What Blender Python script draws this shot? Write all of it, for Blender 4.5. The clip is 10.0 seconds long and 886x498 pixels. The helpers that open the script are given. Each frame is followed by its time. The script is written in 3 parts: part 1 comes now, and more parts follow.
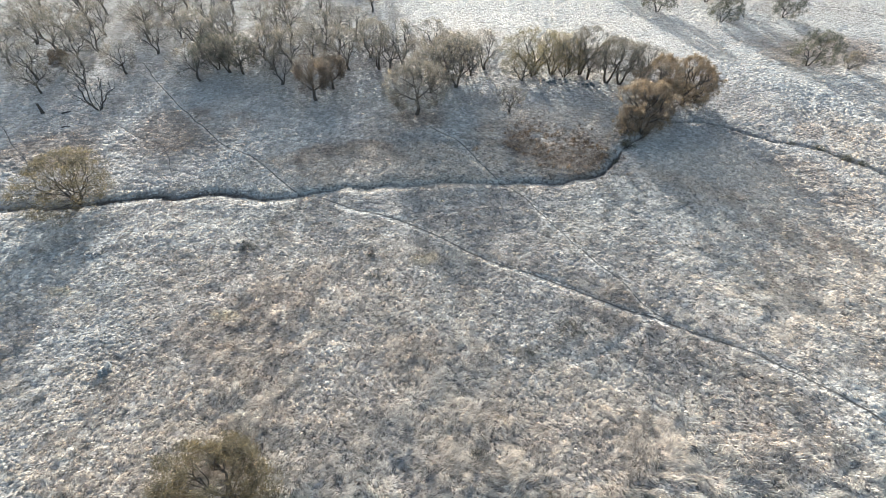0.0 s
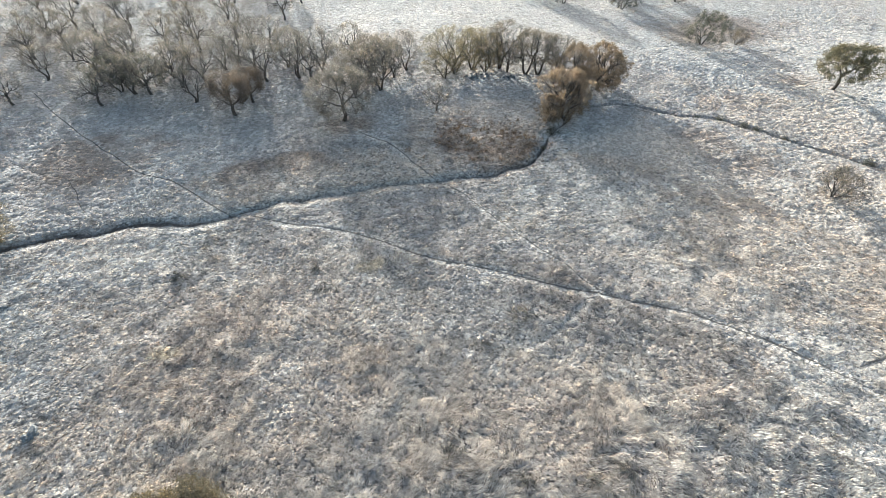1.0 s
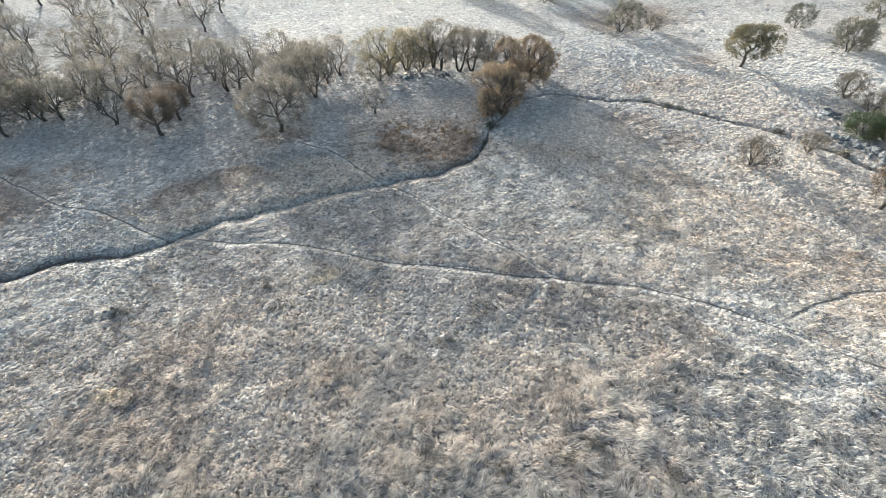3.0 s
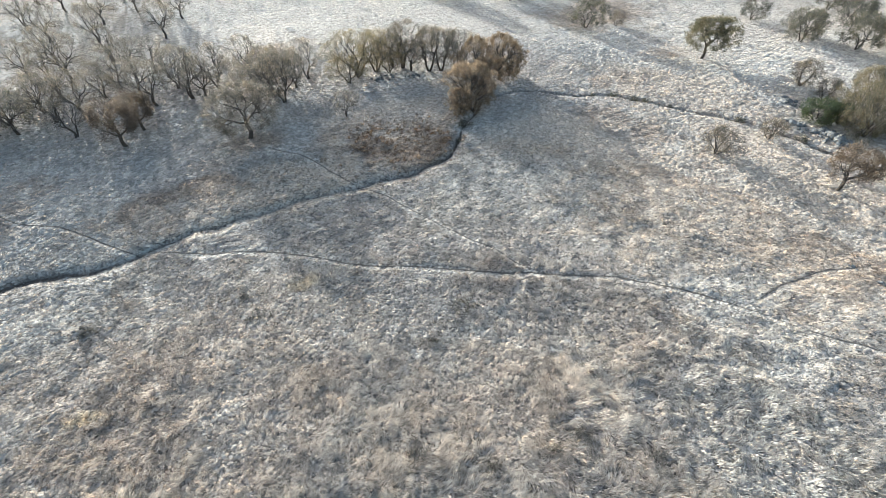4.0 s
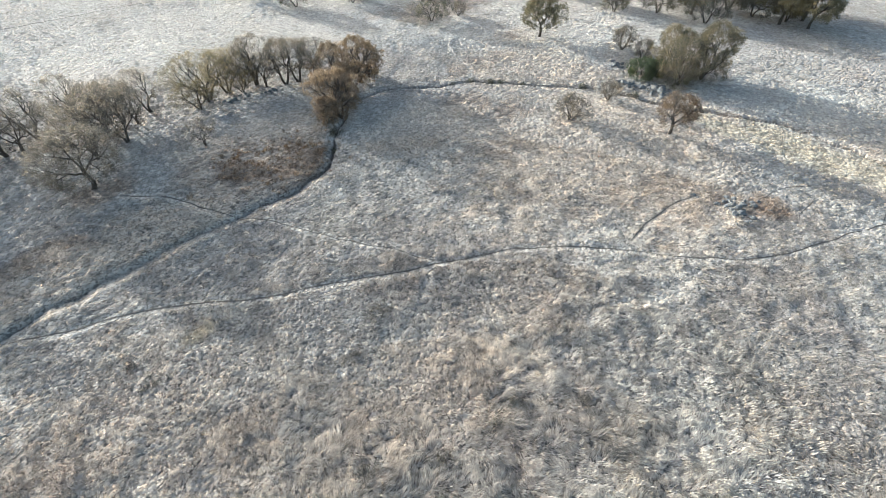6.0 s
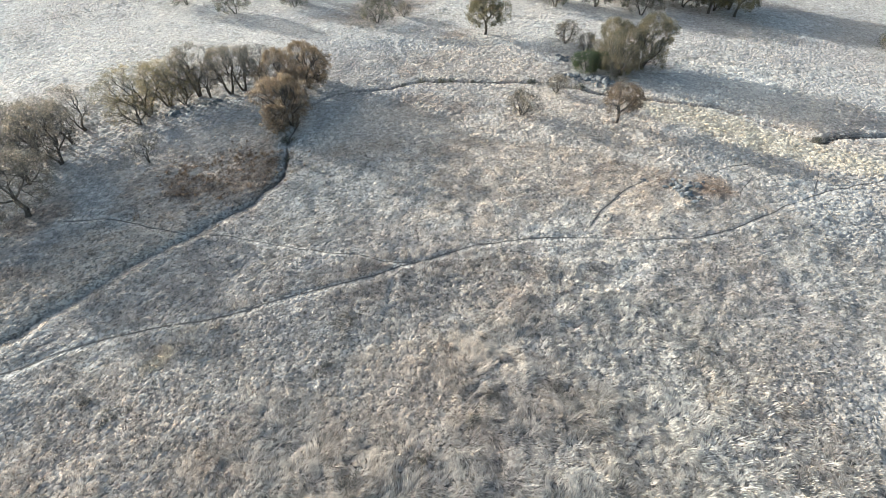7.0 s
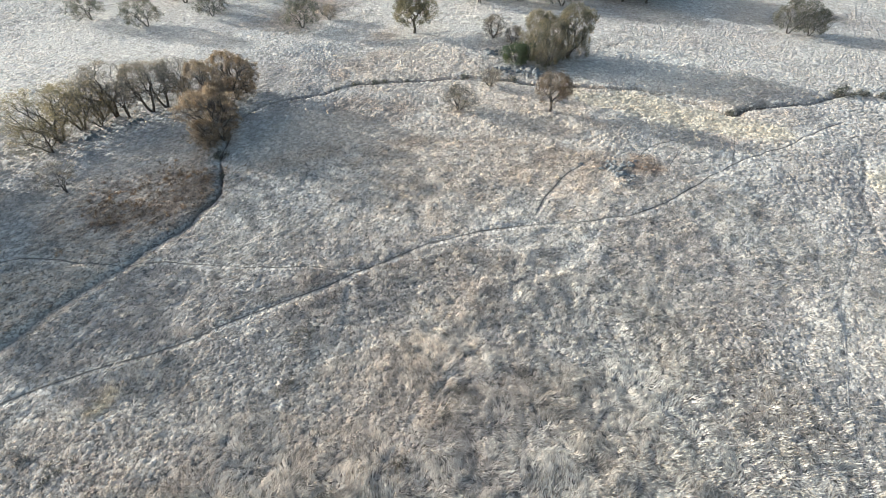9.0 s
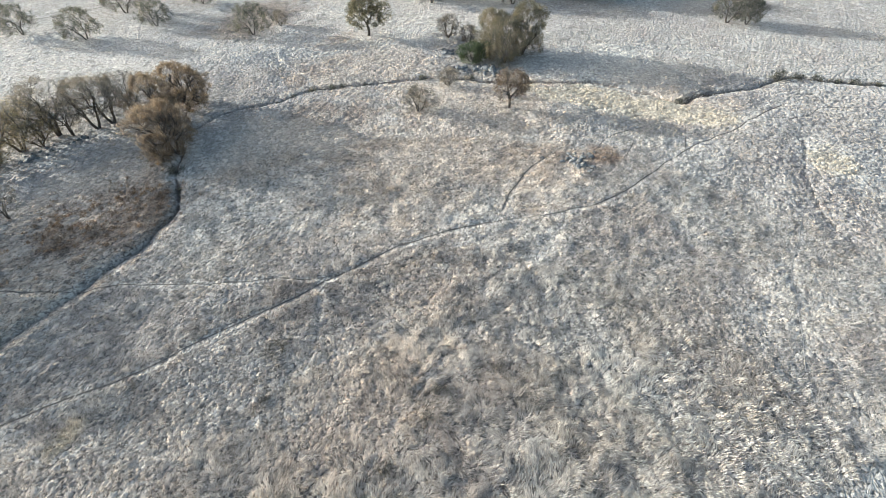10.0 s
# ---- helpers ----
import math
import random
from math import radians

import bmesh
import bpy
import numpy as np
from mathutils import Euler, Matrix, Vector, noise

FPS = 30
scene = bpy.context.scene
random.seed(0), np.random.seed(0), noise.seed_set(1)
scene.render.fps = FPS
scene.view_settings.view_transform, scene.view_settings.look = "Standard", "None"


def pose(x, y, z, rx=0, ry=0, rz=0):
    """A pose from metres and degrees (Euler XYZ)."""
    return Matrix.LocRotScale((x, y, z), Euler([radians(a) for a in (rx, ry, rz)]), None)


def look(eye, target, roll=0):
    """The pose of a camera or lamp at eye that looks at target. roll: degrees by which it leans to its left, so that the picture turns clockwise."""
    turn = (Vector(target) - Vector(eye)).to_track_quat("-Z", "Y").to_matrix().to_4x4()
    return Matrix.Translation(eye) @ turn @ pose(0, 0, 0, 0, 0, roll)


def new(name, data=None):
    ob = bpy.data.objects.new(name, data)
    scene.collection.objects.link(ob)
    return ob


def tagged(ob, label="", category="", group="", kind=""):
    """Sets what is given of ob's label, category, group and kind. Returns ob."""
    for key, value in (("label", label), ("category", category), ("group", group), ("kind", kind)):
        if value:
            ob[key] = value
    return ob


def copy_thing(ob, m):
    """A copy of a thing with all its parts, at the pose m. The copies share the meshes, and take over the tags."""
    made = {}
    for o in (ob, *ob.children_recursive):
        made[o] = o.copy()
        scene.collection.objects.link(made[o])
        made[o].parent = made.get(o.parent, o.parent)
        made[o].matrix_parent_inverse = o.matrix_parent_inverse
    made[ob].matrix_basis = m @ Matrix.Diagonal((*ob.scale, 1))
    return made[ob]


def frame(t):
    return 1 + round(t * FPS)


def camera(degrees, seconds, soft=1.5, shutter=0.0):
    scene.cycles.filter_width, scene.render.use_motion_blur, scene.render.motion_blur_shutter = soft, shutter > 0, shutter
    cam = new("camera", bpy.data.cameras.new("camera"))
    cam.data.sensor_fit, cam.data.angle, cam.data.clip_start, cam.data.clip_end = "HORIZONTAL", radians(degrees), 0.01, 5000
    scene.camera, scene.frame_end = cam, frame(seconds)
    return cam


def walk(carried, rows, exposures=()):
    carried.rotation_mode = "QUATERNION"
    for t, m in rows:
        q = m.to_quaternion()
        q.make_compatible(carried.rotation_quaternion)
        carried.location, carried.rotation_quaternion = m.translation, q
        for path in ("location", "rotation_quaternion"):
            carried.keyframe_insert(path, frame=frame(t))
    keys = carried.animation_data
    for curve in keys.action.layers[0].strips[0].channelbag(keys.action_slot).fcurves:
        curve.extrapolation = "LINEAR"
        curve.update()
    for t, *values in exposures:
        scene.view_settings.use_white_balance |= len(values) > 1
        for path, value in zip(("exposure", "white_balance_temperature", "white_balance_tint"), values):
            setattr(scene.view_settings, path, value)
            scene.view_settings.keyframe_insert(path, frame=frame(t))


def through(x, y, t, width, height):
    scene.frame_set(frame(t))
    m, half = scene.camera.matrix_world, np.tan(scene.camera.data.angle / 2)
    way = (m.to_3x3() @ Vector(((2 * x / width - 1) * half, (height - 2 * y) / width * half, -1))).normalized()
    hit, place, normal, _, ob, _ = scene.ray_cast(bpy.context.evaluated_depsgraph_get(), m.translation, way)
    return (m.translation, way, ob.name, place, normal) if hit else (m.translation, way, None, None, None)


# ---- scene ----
# The camera hovers on one spot 55 m above the pasture and turns to the right.
EYE = 55.0
cam = camera(90.0, 10.0, soft=0.55)
walk(cam, [
    (0.0, pose(0, 0, EYE, 44.27, -0.07, 0.00)),
    (0.5, pose(0, 0, EYE, 44.33, -0.09, -4.25)),
    (1.0, pose(0, 0, EYE, 44.38, -0.09, -10.10)),
    (1.5, pose(0, 0, EYE, 44.36, -0.06, -12.86)),
    (2.0, pose(0, 0, EYE, 44.40, -0.04, -14.93)),
    (2.5, pose(0, 0, EYE, 44.43, -0.00, -16.82)),
    (4.0, pose(0, 0, EYE, 44.42, 0.04, -22.66)),
    (4.5, pose(0, 0, EYE, 44.44, 0.09, -25.06)),
    (5.0, pose(0, 0, EYE, 44.48, 0.15, -29.31)),
    (5.5, pose(0, 0, EYE, 44.47, 0.17, -35.18)),
    (6.0, pose(0, 0, EYE, 44.47, 0.19, -41.03)),
    (6.2, pose(0, 0, EYE, 44.47, 0.16, -43.10)),
    (7.3, pose(0, 0, EYE, 44.52, 0.05, -48.55)),
    (7.5, pose(0, 0, EYE, 44.52, 0.02, -49.20)),
    (8.0, pose(0, 0, EYE, 44.48, -0.01, -49.90)),
    (8.5, pose(0, 0, EYE, 44.47, 0.04, -53.04)),
    (9.0, pose(0, 0, EYE, 44.41, 0.09, -56.29)),
    (9.5, pose(0, 0, EYE, 44.48, 0.14, -59.74)),
    (10.0, pose(0, 0, EYE, 44.48, 0.14, -61.88)),
], exposures=[(0.0, 1.19, 5400, 1.6), (5.0, 1.08, 5420, 1.2), (10.0, 1.0, 5420, 1.4)])

# ---- world, sun, exposure ----
SUN_AZ, SUN_EL = radians(-11.0), radians(12.4)     # clockwise from +y; above the horizon
world = bpy.data.worlds.new("sky")
scene.world = world
world.use_nodes = True
wn = world.node_tree
sky = wn.nodes.new("ShaderNodeTexSky")
sky.sky_type, sky.sun_disc = "NISHITA", False
sky.sun_elevation, sky.sun_rotation = SUN_EL, SUN_AZ
sky.air_density, sky.dust_density, sky.ozone_density = 1.0, 3.5, 0.0
wn.links.new(sky.outputs[0], wn.nodes["Background"].inputs[0])
wn.nodes["Background"].inputs[1].default_value = 0.15
to_sun = Vector((math.sin(SUN_AZ) * math.cos(SUN_EL), math.cos(SUN_AZ) * math.cos(SUN_EL), math.sin(SUN_EL)))
sun = new("sun", bpy.data.lights.new("sun", "SUN"))
sun.data.energy, sun.data.angle, sun.data.color = 5.0, radians(0.6), (1.0, 0.945, 0.855)
sun.matrix_world = look(to_sun * 300, (0, 0, 0))


# ---- materials ----
class Nodes:
    """A small hand for node materials."""

    def __init__(self, name):
        self.mat = bpy.data.materials.new(name)
        self.mat.use_nodes = True
        self.t = self.mat.node_tree
        self.bsdf = self.t.nodes["Principled BSDF"]
        self.out = self.t.nodes["Material Output"]

    def add(self, kind, **sets):
        n = self.t.nodes.new(kind)
        for k, v in sets.items():
            setattr(n, k, v)
        return n

    def link(self, a, b):
        self.t.links.new(a, b)

    def coords(self):
        return self.add("ShaderNodeTexCoord").outputs["Object"]

    def world_place(self):
        return self.add("ShaderNodeNewGeometry").outputs["Position"]

    def noise(self, at, scale, detail=4.0, rough=0.55, warp=0.0):
        n = self.add("ShaderNodeTexNoise")
        n.inputs["Scale"].default_value, n.inputs["Detail"].default_value = scale, detail
        n.inputs["Roughness"].default_value, n.inputs["Distortion"].default_value = rough, warp
        self.link(at, n.inputs["Vector"])
        return n.outputs["Fac"]

    def ramp(self, fac, stops):
        r = self.add("ShaderNodeValToRGB")
        while len(r.color_ramp.elements) < len(stops):
            r.color_ramp.elements.new(0.5)
        for e, (p, c) in zip(r.color_ramp.elements, stops):
            e.position, e.color = p, (*c, 1) if len(c) == 3 else c
        self.link(fac, r.inputs[0])
        return r.outputs[0]

    def mix(self, fac, a, b, mode="MIX"):
        m = self.add("ShaderNodeMix", data_type="RGBA", blend_type=mode)
        for s, v in ((m.inputs[0], fac), (m.inputs[6], a), (m.inputs[7], b)):
            if isinstance(v, (int, float)):
                s.default_value = v
            elif isinstance(v, tuple):
                s.default_value = (*v, 1)
            else:
                self.link(v, s)
        return m.outputs[2]

    def math(self, op, a, b=0.0):
        m = self.add("ShaderNodeMath", operation=op)
        for s, v in zip(m.inputs, (a, b)):
            if isinstance(v, (int, float)):
                s.default_value = v
            else:
                self.link(v, s)
        return m.outputs[0]

    def attr(self, name):
        return self.add("ShaderNodeAttribute", attribute_name=name).outputs["Fac"]

    def bump(self, height, distance, strength=1.0):
        b = self.add("ShaderNodeBump")
        b.inputs["Distance"].default_value, b.inputs["Strength"].default_value = distance, strength
        self.link(height, b.inputs["Height"])
        self.link(b.outputs[0], self.bsdf.inputs["Normal"])

    def colour(self, c, rough=0.9, spec=0.2):
        if isinstance(c, tuple):
            self.bsdf.inputs["Base Color"].default_value = (*c, 1)
        else:
            self.link(c, self.bsdf.inputs["Base Color"])
        self.bsdf.inputs["Roughness"].default_value = rough
        self.bsdf.inputs["Specular IOR Level"].default_value = spec

    def fuzz(self, weight, rough=0.45):
        self.bsdf.inputs["Sheen Weight"].default_value = weight
        self.bsdf.inputs["Sheen Roughness"].default_value = rough

    def glow_through(self, c, share):
        """Thin leaves let some light through."""
        tr = self.add("ShaderNodeBsdfTranslucent")
        if isinstance(c, tuple):
            tr.inputs[0].default_value = (*c, 1)
        else:
            self.link(c, tr.inputs[0])
        m = self.add("ShaderNodeMixShader")
        m.inputs[0].default_value = share
        self.link(self.bsdf.outputs[0], m.inputs[1])
        self.link(tr.outputs[0], m.inputs[2])
        self.link(m.outputs[0], self.out.inputs["Surface"])


def sward_colour(n, at):
    """Bleached dry grass: straw, grey thatch and pale patches, shared by ground and blades."""
    big = n.noise(at, 0.035, 3)
    mid = n.noise(at, 0.16, 5, 0.6, 0.6)
    c = n.ramp(mid, [(0.28, (0.44, 0.392, 0.36)), (0.45, (0.475, 0.43, 0.396)), (0.58, (0.505, 0.463, 0.428)), (0.75, (0.545, 0.507, 0.472))])
    c = n.mix(n.math("MULTIPLY", n.ramp(big, [(0.4, (0, 0, 0)), (0.62, (1, 1, 1))]), 0.45), c, (0.59, 0.575, 0.54))
    tan = n.noise(at, 0.055, 4, 0.6, 0.8)
    c = n.mix(n.math("MULTIPLY", n.ramp(tan, [(0.5, (0, 0, 0)), (0.66, (1, 1, 1))]), 0.26), c, (0.42, 0.36, 0.285))
    stain = n.noise(at, 0.085, 5, 0.6, 0.7)
    c = n.mix(0.6, c, n.ramp(stain, [(0.38, (0.87, 0.85, 0.84)), (0.47, (0.96, 0.95, 0.942)), (0.58, (1.04, 1.035, 1.03))]), "MULTIPLY")
    c = n.mix(n.math("MULTIPLY", n.attr("rust"), 0.78), c, (0.265, 0.168, 0.10))
    # Pale trail edges and bleached patches, plus sunlight painted on the gully lip.
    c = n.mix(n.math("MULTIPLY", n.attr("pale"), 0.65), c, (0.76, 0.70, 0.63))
    c = n.mix(n.math("MULTIPLY", n.attr("straw"), 0.7), c, (0.69, 0.585, 0.485))
    c = n.mix(n.math("MULTIPLY", n.attr("cream"), 0.85), c, (0.67, 0.582, 0.452))
    return c


def ground_material():
    n = Nodes("dry_pasture")
    at = n.world_place()
    c = sward_colour(n, at)
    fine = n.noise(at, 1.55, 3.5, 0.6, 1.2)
    cell = n.add("ShaderNodeTexVoronoi", feature="SMOOTH_F1")
    cell.inputs["Scale"].default_value = 1.25
    cell.inputs["Smoothness"].default_value = 0.25
    bent = n.add("ShaderNodeMix", data_type="RGBA", blend_type="ADD")
    bent.inputs[0].default_value = 0.55
    blur = n.add("ShaderNodeTexNoise")
    blur.inputs["Scale"].default_value = 0.9
    n.link(at, blur.inputs["Vector"])
    n.link(at, bent.inputs[6])
    n.link(blur.outputs["Color"], bent.inputs[7])
    n.link(bent.outputs[2], cell.inputs["Vector"])
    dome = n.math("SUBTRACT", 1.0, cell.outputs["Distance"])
    # Shade in the gaps between tufts is painted: low parts of the bump go dark.
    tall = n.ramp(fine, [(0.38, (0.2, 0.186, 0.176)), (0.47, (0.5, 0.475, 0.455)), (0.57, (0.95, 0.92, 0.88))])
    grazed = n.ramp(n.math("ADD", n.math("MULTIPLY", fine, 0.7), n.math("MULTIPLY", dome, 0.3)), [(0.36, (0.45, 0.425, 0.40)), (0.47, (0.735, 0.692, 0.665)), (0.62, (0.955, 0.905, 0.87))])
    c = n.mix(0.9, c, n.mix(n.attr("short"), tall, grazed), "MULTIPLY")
    soil = n.ramp(n.noise(at, 2.5, 6), [(0.3, (0.07, 0.055, 0.045)), (0.7, (0.20, 0.16, 0.13))])
    c = n.mix(n.attr("bare"), c, soil)
    n.colour(c, 0.95, 0.1)
    n.fuzz(0.12)
    lay = n.add("ShaderNodeMapping")
    lay.inputs["Scale"].default_value = (0.8, 1.25, 1.0)
    n.link(at, lay.inputs["Vector"])
    tuft = n.noise(lay.outputs[0], 1.0, 3, 0.5, 1.2)
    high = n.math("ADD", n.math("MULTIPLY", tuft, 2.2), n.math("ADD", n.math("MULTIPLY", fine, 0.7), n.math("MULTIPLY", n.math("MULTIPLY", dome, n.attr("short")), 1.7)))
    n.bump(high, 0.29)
    return n.mat


def blade_material():
    n = Nodes("grass_blade")
    at = n.world_place()
    c = sward_colour(n, at)
    each = n.add("ShaderNodeNewGeometry").outputs["Random Per Island"]
    tone = n.math("ADD", n.math("MULTIPLY", each, 0.4), n.math("MULTIPLY", n.attr("tone"), 0.6))
    c = n.mix(0.9, c, n.ramp(tone, [(0.15, (0.36, 0.345, 0.33)), (0.48, (1.0, 0.97, 0.94)), (0.85, (1.48, 1.45, 1.4))]), "MULTIPLY")
    n.colour(c, 0.6, 0.3)
    n.glow_through(c, 0.45)
    return n.mat


def mat_material():
    n = Nodes("matted_grass")
    at = n.world_place()
    c = sward_colour(n, at)
    each = n.add("ShaderNodeNewGeometry").outputs["Random Per Island"]
    c = n.mix(0.9, c, n.ramp(each, [(0.0, (0.58, 0.55, 0.52)), (0.5, (0.92, 0.89, 0.86)), (1.0, (1.25, 1.22, 1.19))]), "MULTIPLY")
    fine = n.noise(at, 3.2, 4, 0.65, 1.5)
    c = n.mix(0.8, c, n.ramp(fine, [(0.34, (0.55, 0.53, 0.51)), (0.5, (0.95, 0.94, 0.92)), (0.66, (1.15, 1.14, 1.12))]), "MULTIPLY")
    n.colour(c, 0.95, 0.1)
    n.fuzz(0.12)
    n.bump(fine, 0.22)
    return n.mat


def trail_material():
    n = Nodes("trodden_dirt")
    at = n.world_place()
    c = n.ramp(n.noise(at, 2.2, 6, 0.75), [(0.36, (0.28, 0.25, 0.225)), (0.55, (0.46, 0.42, 0.375)), (0.75, (0.58, 0.545, 0.49))])
    n.colour(c, 0.95, 0.1)
    n.bump(n.noise(at, 7.0, 4), 0.05)
    return n.mat


def rut_shade_material():
    n = Nodes("shaded_rut_soil")
    at = n.world_place()
    # Trodden soil, coloured darker to carry the shadow inside the rut.
    n.colour(n.ramp(n.noise(at, 2.5, 6, 0.7), [(0.3, (0.075, 0.064, 0.056)), (0.7, (0.20, 0.175, 0.155))]), 0.95, 0.1)
    n.bump(n.noise(at, 7.0, 4), 0.05)
    return n.mat


def bark_material():
    n = Nodes("oak_bark")
    at = n.coords()
    c = n.ramp(n.noise(at, 4.0, 6, 0.7), [(0.3, (0.035, 0.028, 0.024)), (0.7, (0.13, 0.11, 0.095))])
    n.colour(c, 0.9, 0.2)
    n.bump(n.noise(at, 9.0, 5), 0.04)
    return n.mat


def leaf_material(name, dark, mid, light, through=0.3):
    n = Nodes(name)
    geo = n.add("ShaderNodeNewGeometry")
    c = n.ramp(geo.outputs["Random Per Island"], [(0.0, dark), (0.55, mid), (1.0, light)])
    each = n.add("ShaderNodeObjectInfo").outputs["Random"]
    c = n.mix(0.6, c, n.ramp(each, [(0.0, (0.75, 0.77, 0.8)), (1.0, (1.22, 1.17, 1.08))]), "MULTIPLY")
    clump = n.noise(n.coords(), 0.3, 2)
    c = n.mix(0.75, c, n.ramp(clump, [(0.36, (0.8, 0.84, 0.9)), (0.5, (1.0, 1.0, 1.0)), (0.64, (1.28, 1.2, 1.02))]), "MULTIPLY")
    n.colour(c, 0.6, 0.3)
    n.glow_through(c, through)
    return n.mat


def rock_material():
    n = Nodes("grey_rock")
    at = n.coords()
    c = n.ramp(n.noise(at, 2.2, 7, 0.65), [(0.3, (0.08, 0.078, 0.078)), (0.55, (0.19, 0.186, 0.182)), (0.74, (0.35, 0.34, 0.325))])
    n.colour(c, 0.85, 0.3)
    n.bump(n.noise(at, 6.0, 6), 0.06)
    return n.mat


MAT, GROUND, BLADE, TRAIL, RUT_SHADE, BARK, ROCK = mat_material(), ground_material(), blade_material(), trail_material(), rut_shade_material(), bark_material(), rock_material()
TWIG = leaf_material("grey_twigs", (0.07, 0.06, 0.054), (0.14, 0.122, 0.108), (0.23, 0.20, 0.175), 0.0)
BROWN = leaf_material("withered_oak_leaves", (0.095, 0.083, 0.071), (0.195, 0.17, 0.143), (0.33, 0.285, 0.23), 0.6)
RUSTY = leaf_material("rusty_oak_leaves", (0.088, 0.065, 0.049), (0.178, 0.135, 0.102), (0.30, 0.235, 0.175), 0.6)
UMBER = leaf_material("umber_oak_leaves", (0.12, 0.092, 0.068), (0.25, 0.192, 0.14), (0.40, 0.31, 0.22), 0.62)
OCHRE = leaf_material("ochre_oak_leaves", (0.11, 0.088, 0.05), (0.245, 0.20, 0.12), (0.40, 0.335, 0.205), 0.65)
DRAB = leaf_material("drab_grey_green_leaves", (0.06, 0.058, 0.046), (0.135, 0.127, 0.10), (0.24, 0.225, 0.175), 0.55)
DUN = leaf_material("dun_olive_oak_leaves", (0.078, 0.064, 0.043), (0.168, 0.138, 0.09), (0.285, 0.235, 0.15), 0.55)
OLIVE = leaf_material("olive_oak_leaves", (0.078, 0.07, 0.044), (0.172, 0.152, 0.095), (0.31, 0.27, 0.168), 0.55)
TANNED = leaf_material("tan_olive_leaves", (0.09, 0.08, 0.056), (0.192, 0.168, 0.118), (0.32, 0.275, 0.188), 0.58)
GREEN = leaf_material("evergreen_leaves", (0.035, 0.047, 0.027), (0.08, 0.10, 0.05), (0.15, 0.17, 0.085), 0.35)
TUSSOCK = leaf_material("grey_brown_tussock", (0.08, 0.068, 0.056), (0.16, 0.14, 0.115), (0.28, 0.25, 0.21), 0.3)
WEED = leaf_material("rusty_weeds", (0.16, 0.105, 0.068), (0.29, 0.20, 0.135), (0.41, 0.30, 0.21), 0.4)


# ---- plan: gully, trails, patches ----
def lattice(x, y, seed):
    h = np.sin(x * 127.1 + y * 311.7 + seed * 74.7) * 43758.5453
    return h - np.floor(h)


def vnoise(x, y, size, seed):
    """Smooth noise, -1 to 1, with features of that size in metres."""
    x, y = np.asarray(x, float) / size, np.asarray(y, float) / size
    ix, iy = np.floor(x), np.floor(y)
    fx, fy = x - ix, y - iy
    fx, fy = fx * fx * (3 - 2 * fx), fy * fy * (3 - 2 * fy)
    a = lattice(ix, iy, seed) * (1 - fx) + lattice(ix + 1, iy, seed) * fx
    b = lattice(ix, iy + 1, seed) * (1 - fx) + lattice(ix + 1, iy + 1, seed) * fx
    return 2 * (a * (1 - fy) + b * fy) - 1


def smooth_line(points, step=0.7, meander=0.25, seed=1):
    """A spline through plan points, sampled evenly, wandering a little."""
    p = np.array(points, float)
    p = np.vstack([2 * p[0] - p[1], p, 2 * p[-1] - p[-2]])
    out = []
    for a, b, c, d in zip(p[:-3], p[1:-2], p[2:-1], p[3:]):
        k = max(2, int(np.hypot(*(c - b)) / step))
        t = (np.arange(k) / k)[:, None]
        out.append(0.5 * (2 * b + (c - a) * t + (2 * a - 5 * b + 4 * c - d) * t * t + (3 * b - a - 3 * c + d) * t ** 3))
    q = np.vstack([*out, p[-2:-1]])
    q = q + meander * np.stack([vnoise(q[:, 0], q[:, 1], 4, seed), vnoise(q[:, 0], q[:, 1], 4, seed + 9)], 1)
    return q


def distance_to(line, x, y, reach):
    """Distance from each place to a sampled line, cut off at reach."""
    shape = np.shape(x)
    x, y = np.ravel(x), np.ravel(y)
    d = np.full(len(x), float(reach))
    for i in range(0, len(line), 12):
        part_line = line[i:i + 13]
        lo, hi = part_line.min(0) - reach, part_line.max(0) + reach
        k = np.nonzero((x > lo[0]) & (x < hi[0]) & (y > lo[1]) & (y < hi[1]))[0]
        if not len(k):
            continue
        for a, b in zip(part_line[:-1], part_line[1:]):
            ab = b - a
            s = np.clip(((x[k] - a[0]) * ab[0] + (y[k] - a[1]) * ab[1]) / (ab @ ab + 1e-9), 0, 1)
            d[k] = np.minimum(d[k], np.hypot(x[k] - a[0] - s * ab[0], y[k] - a[1] - s * ab[1]))
    return d.reshape(shape)


GULLY_WEST = smooth_line([(-125, 62), (-102, 64), (-84.6, 65.0), (-71.1, 65.8), (-58.0, 68.1), (-40.6, 69.0), (-31.4, 68.1), (-23.0, 70.8), (-9.6, 72.9),
                          (5.4, 73.9), (20.5, 73.9), (27.6, 74.5), (34.1, 77.1), (38.5, 82.3), (42.0, 88.0), (47.0, 91.6), (52.0, 96.7)], meander=0.8)
GULLY_MID = smooth_line([(52.0, 96.7), (57.3, 97.5), (63.0, 96.9), (68.4, 94.0), (77.2, 88.4), (84.0, 85.2), (89.7, 80.7), (94.0, 74.9), (97.9, 69.2),
                         (102.7, 64.6), (106.0, 60.6), (108.5, 54), (111.2, 47.7)], meander=0.6, seed=3)
GULLY_EAST = smooth_line([(111.2, 47.7), (115.4, 36.0), (121.2, 26.5), (124.2, 17.9), (124.7, 7.4), (123.3, 0.0), (124.7, -4.0), (130.8, -7.5),
                          (136.0, -13.9), (143.2, -20.5), (151.6, -25.9), (155.1, -35.6), (156.2, -43.6), (158.7, -51.3), (164, -70)], meander=0.7, seed=5)
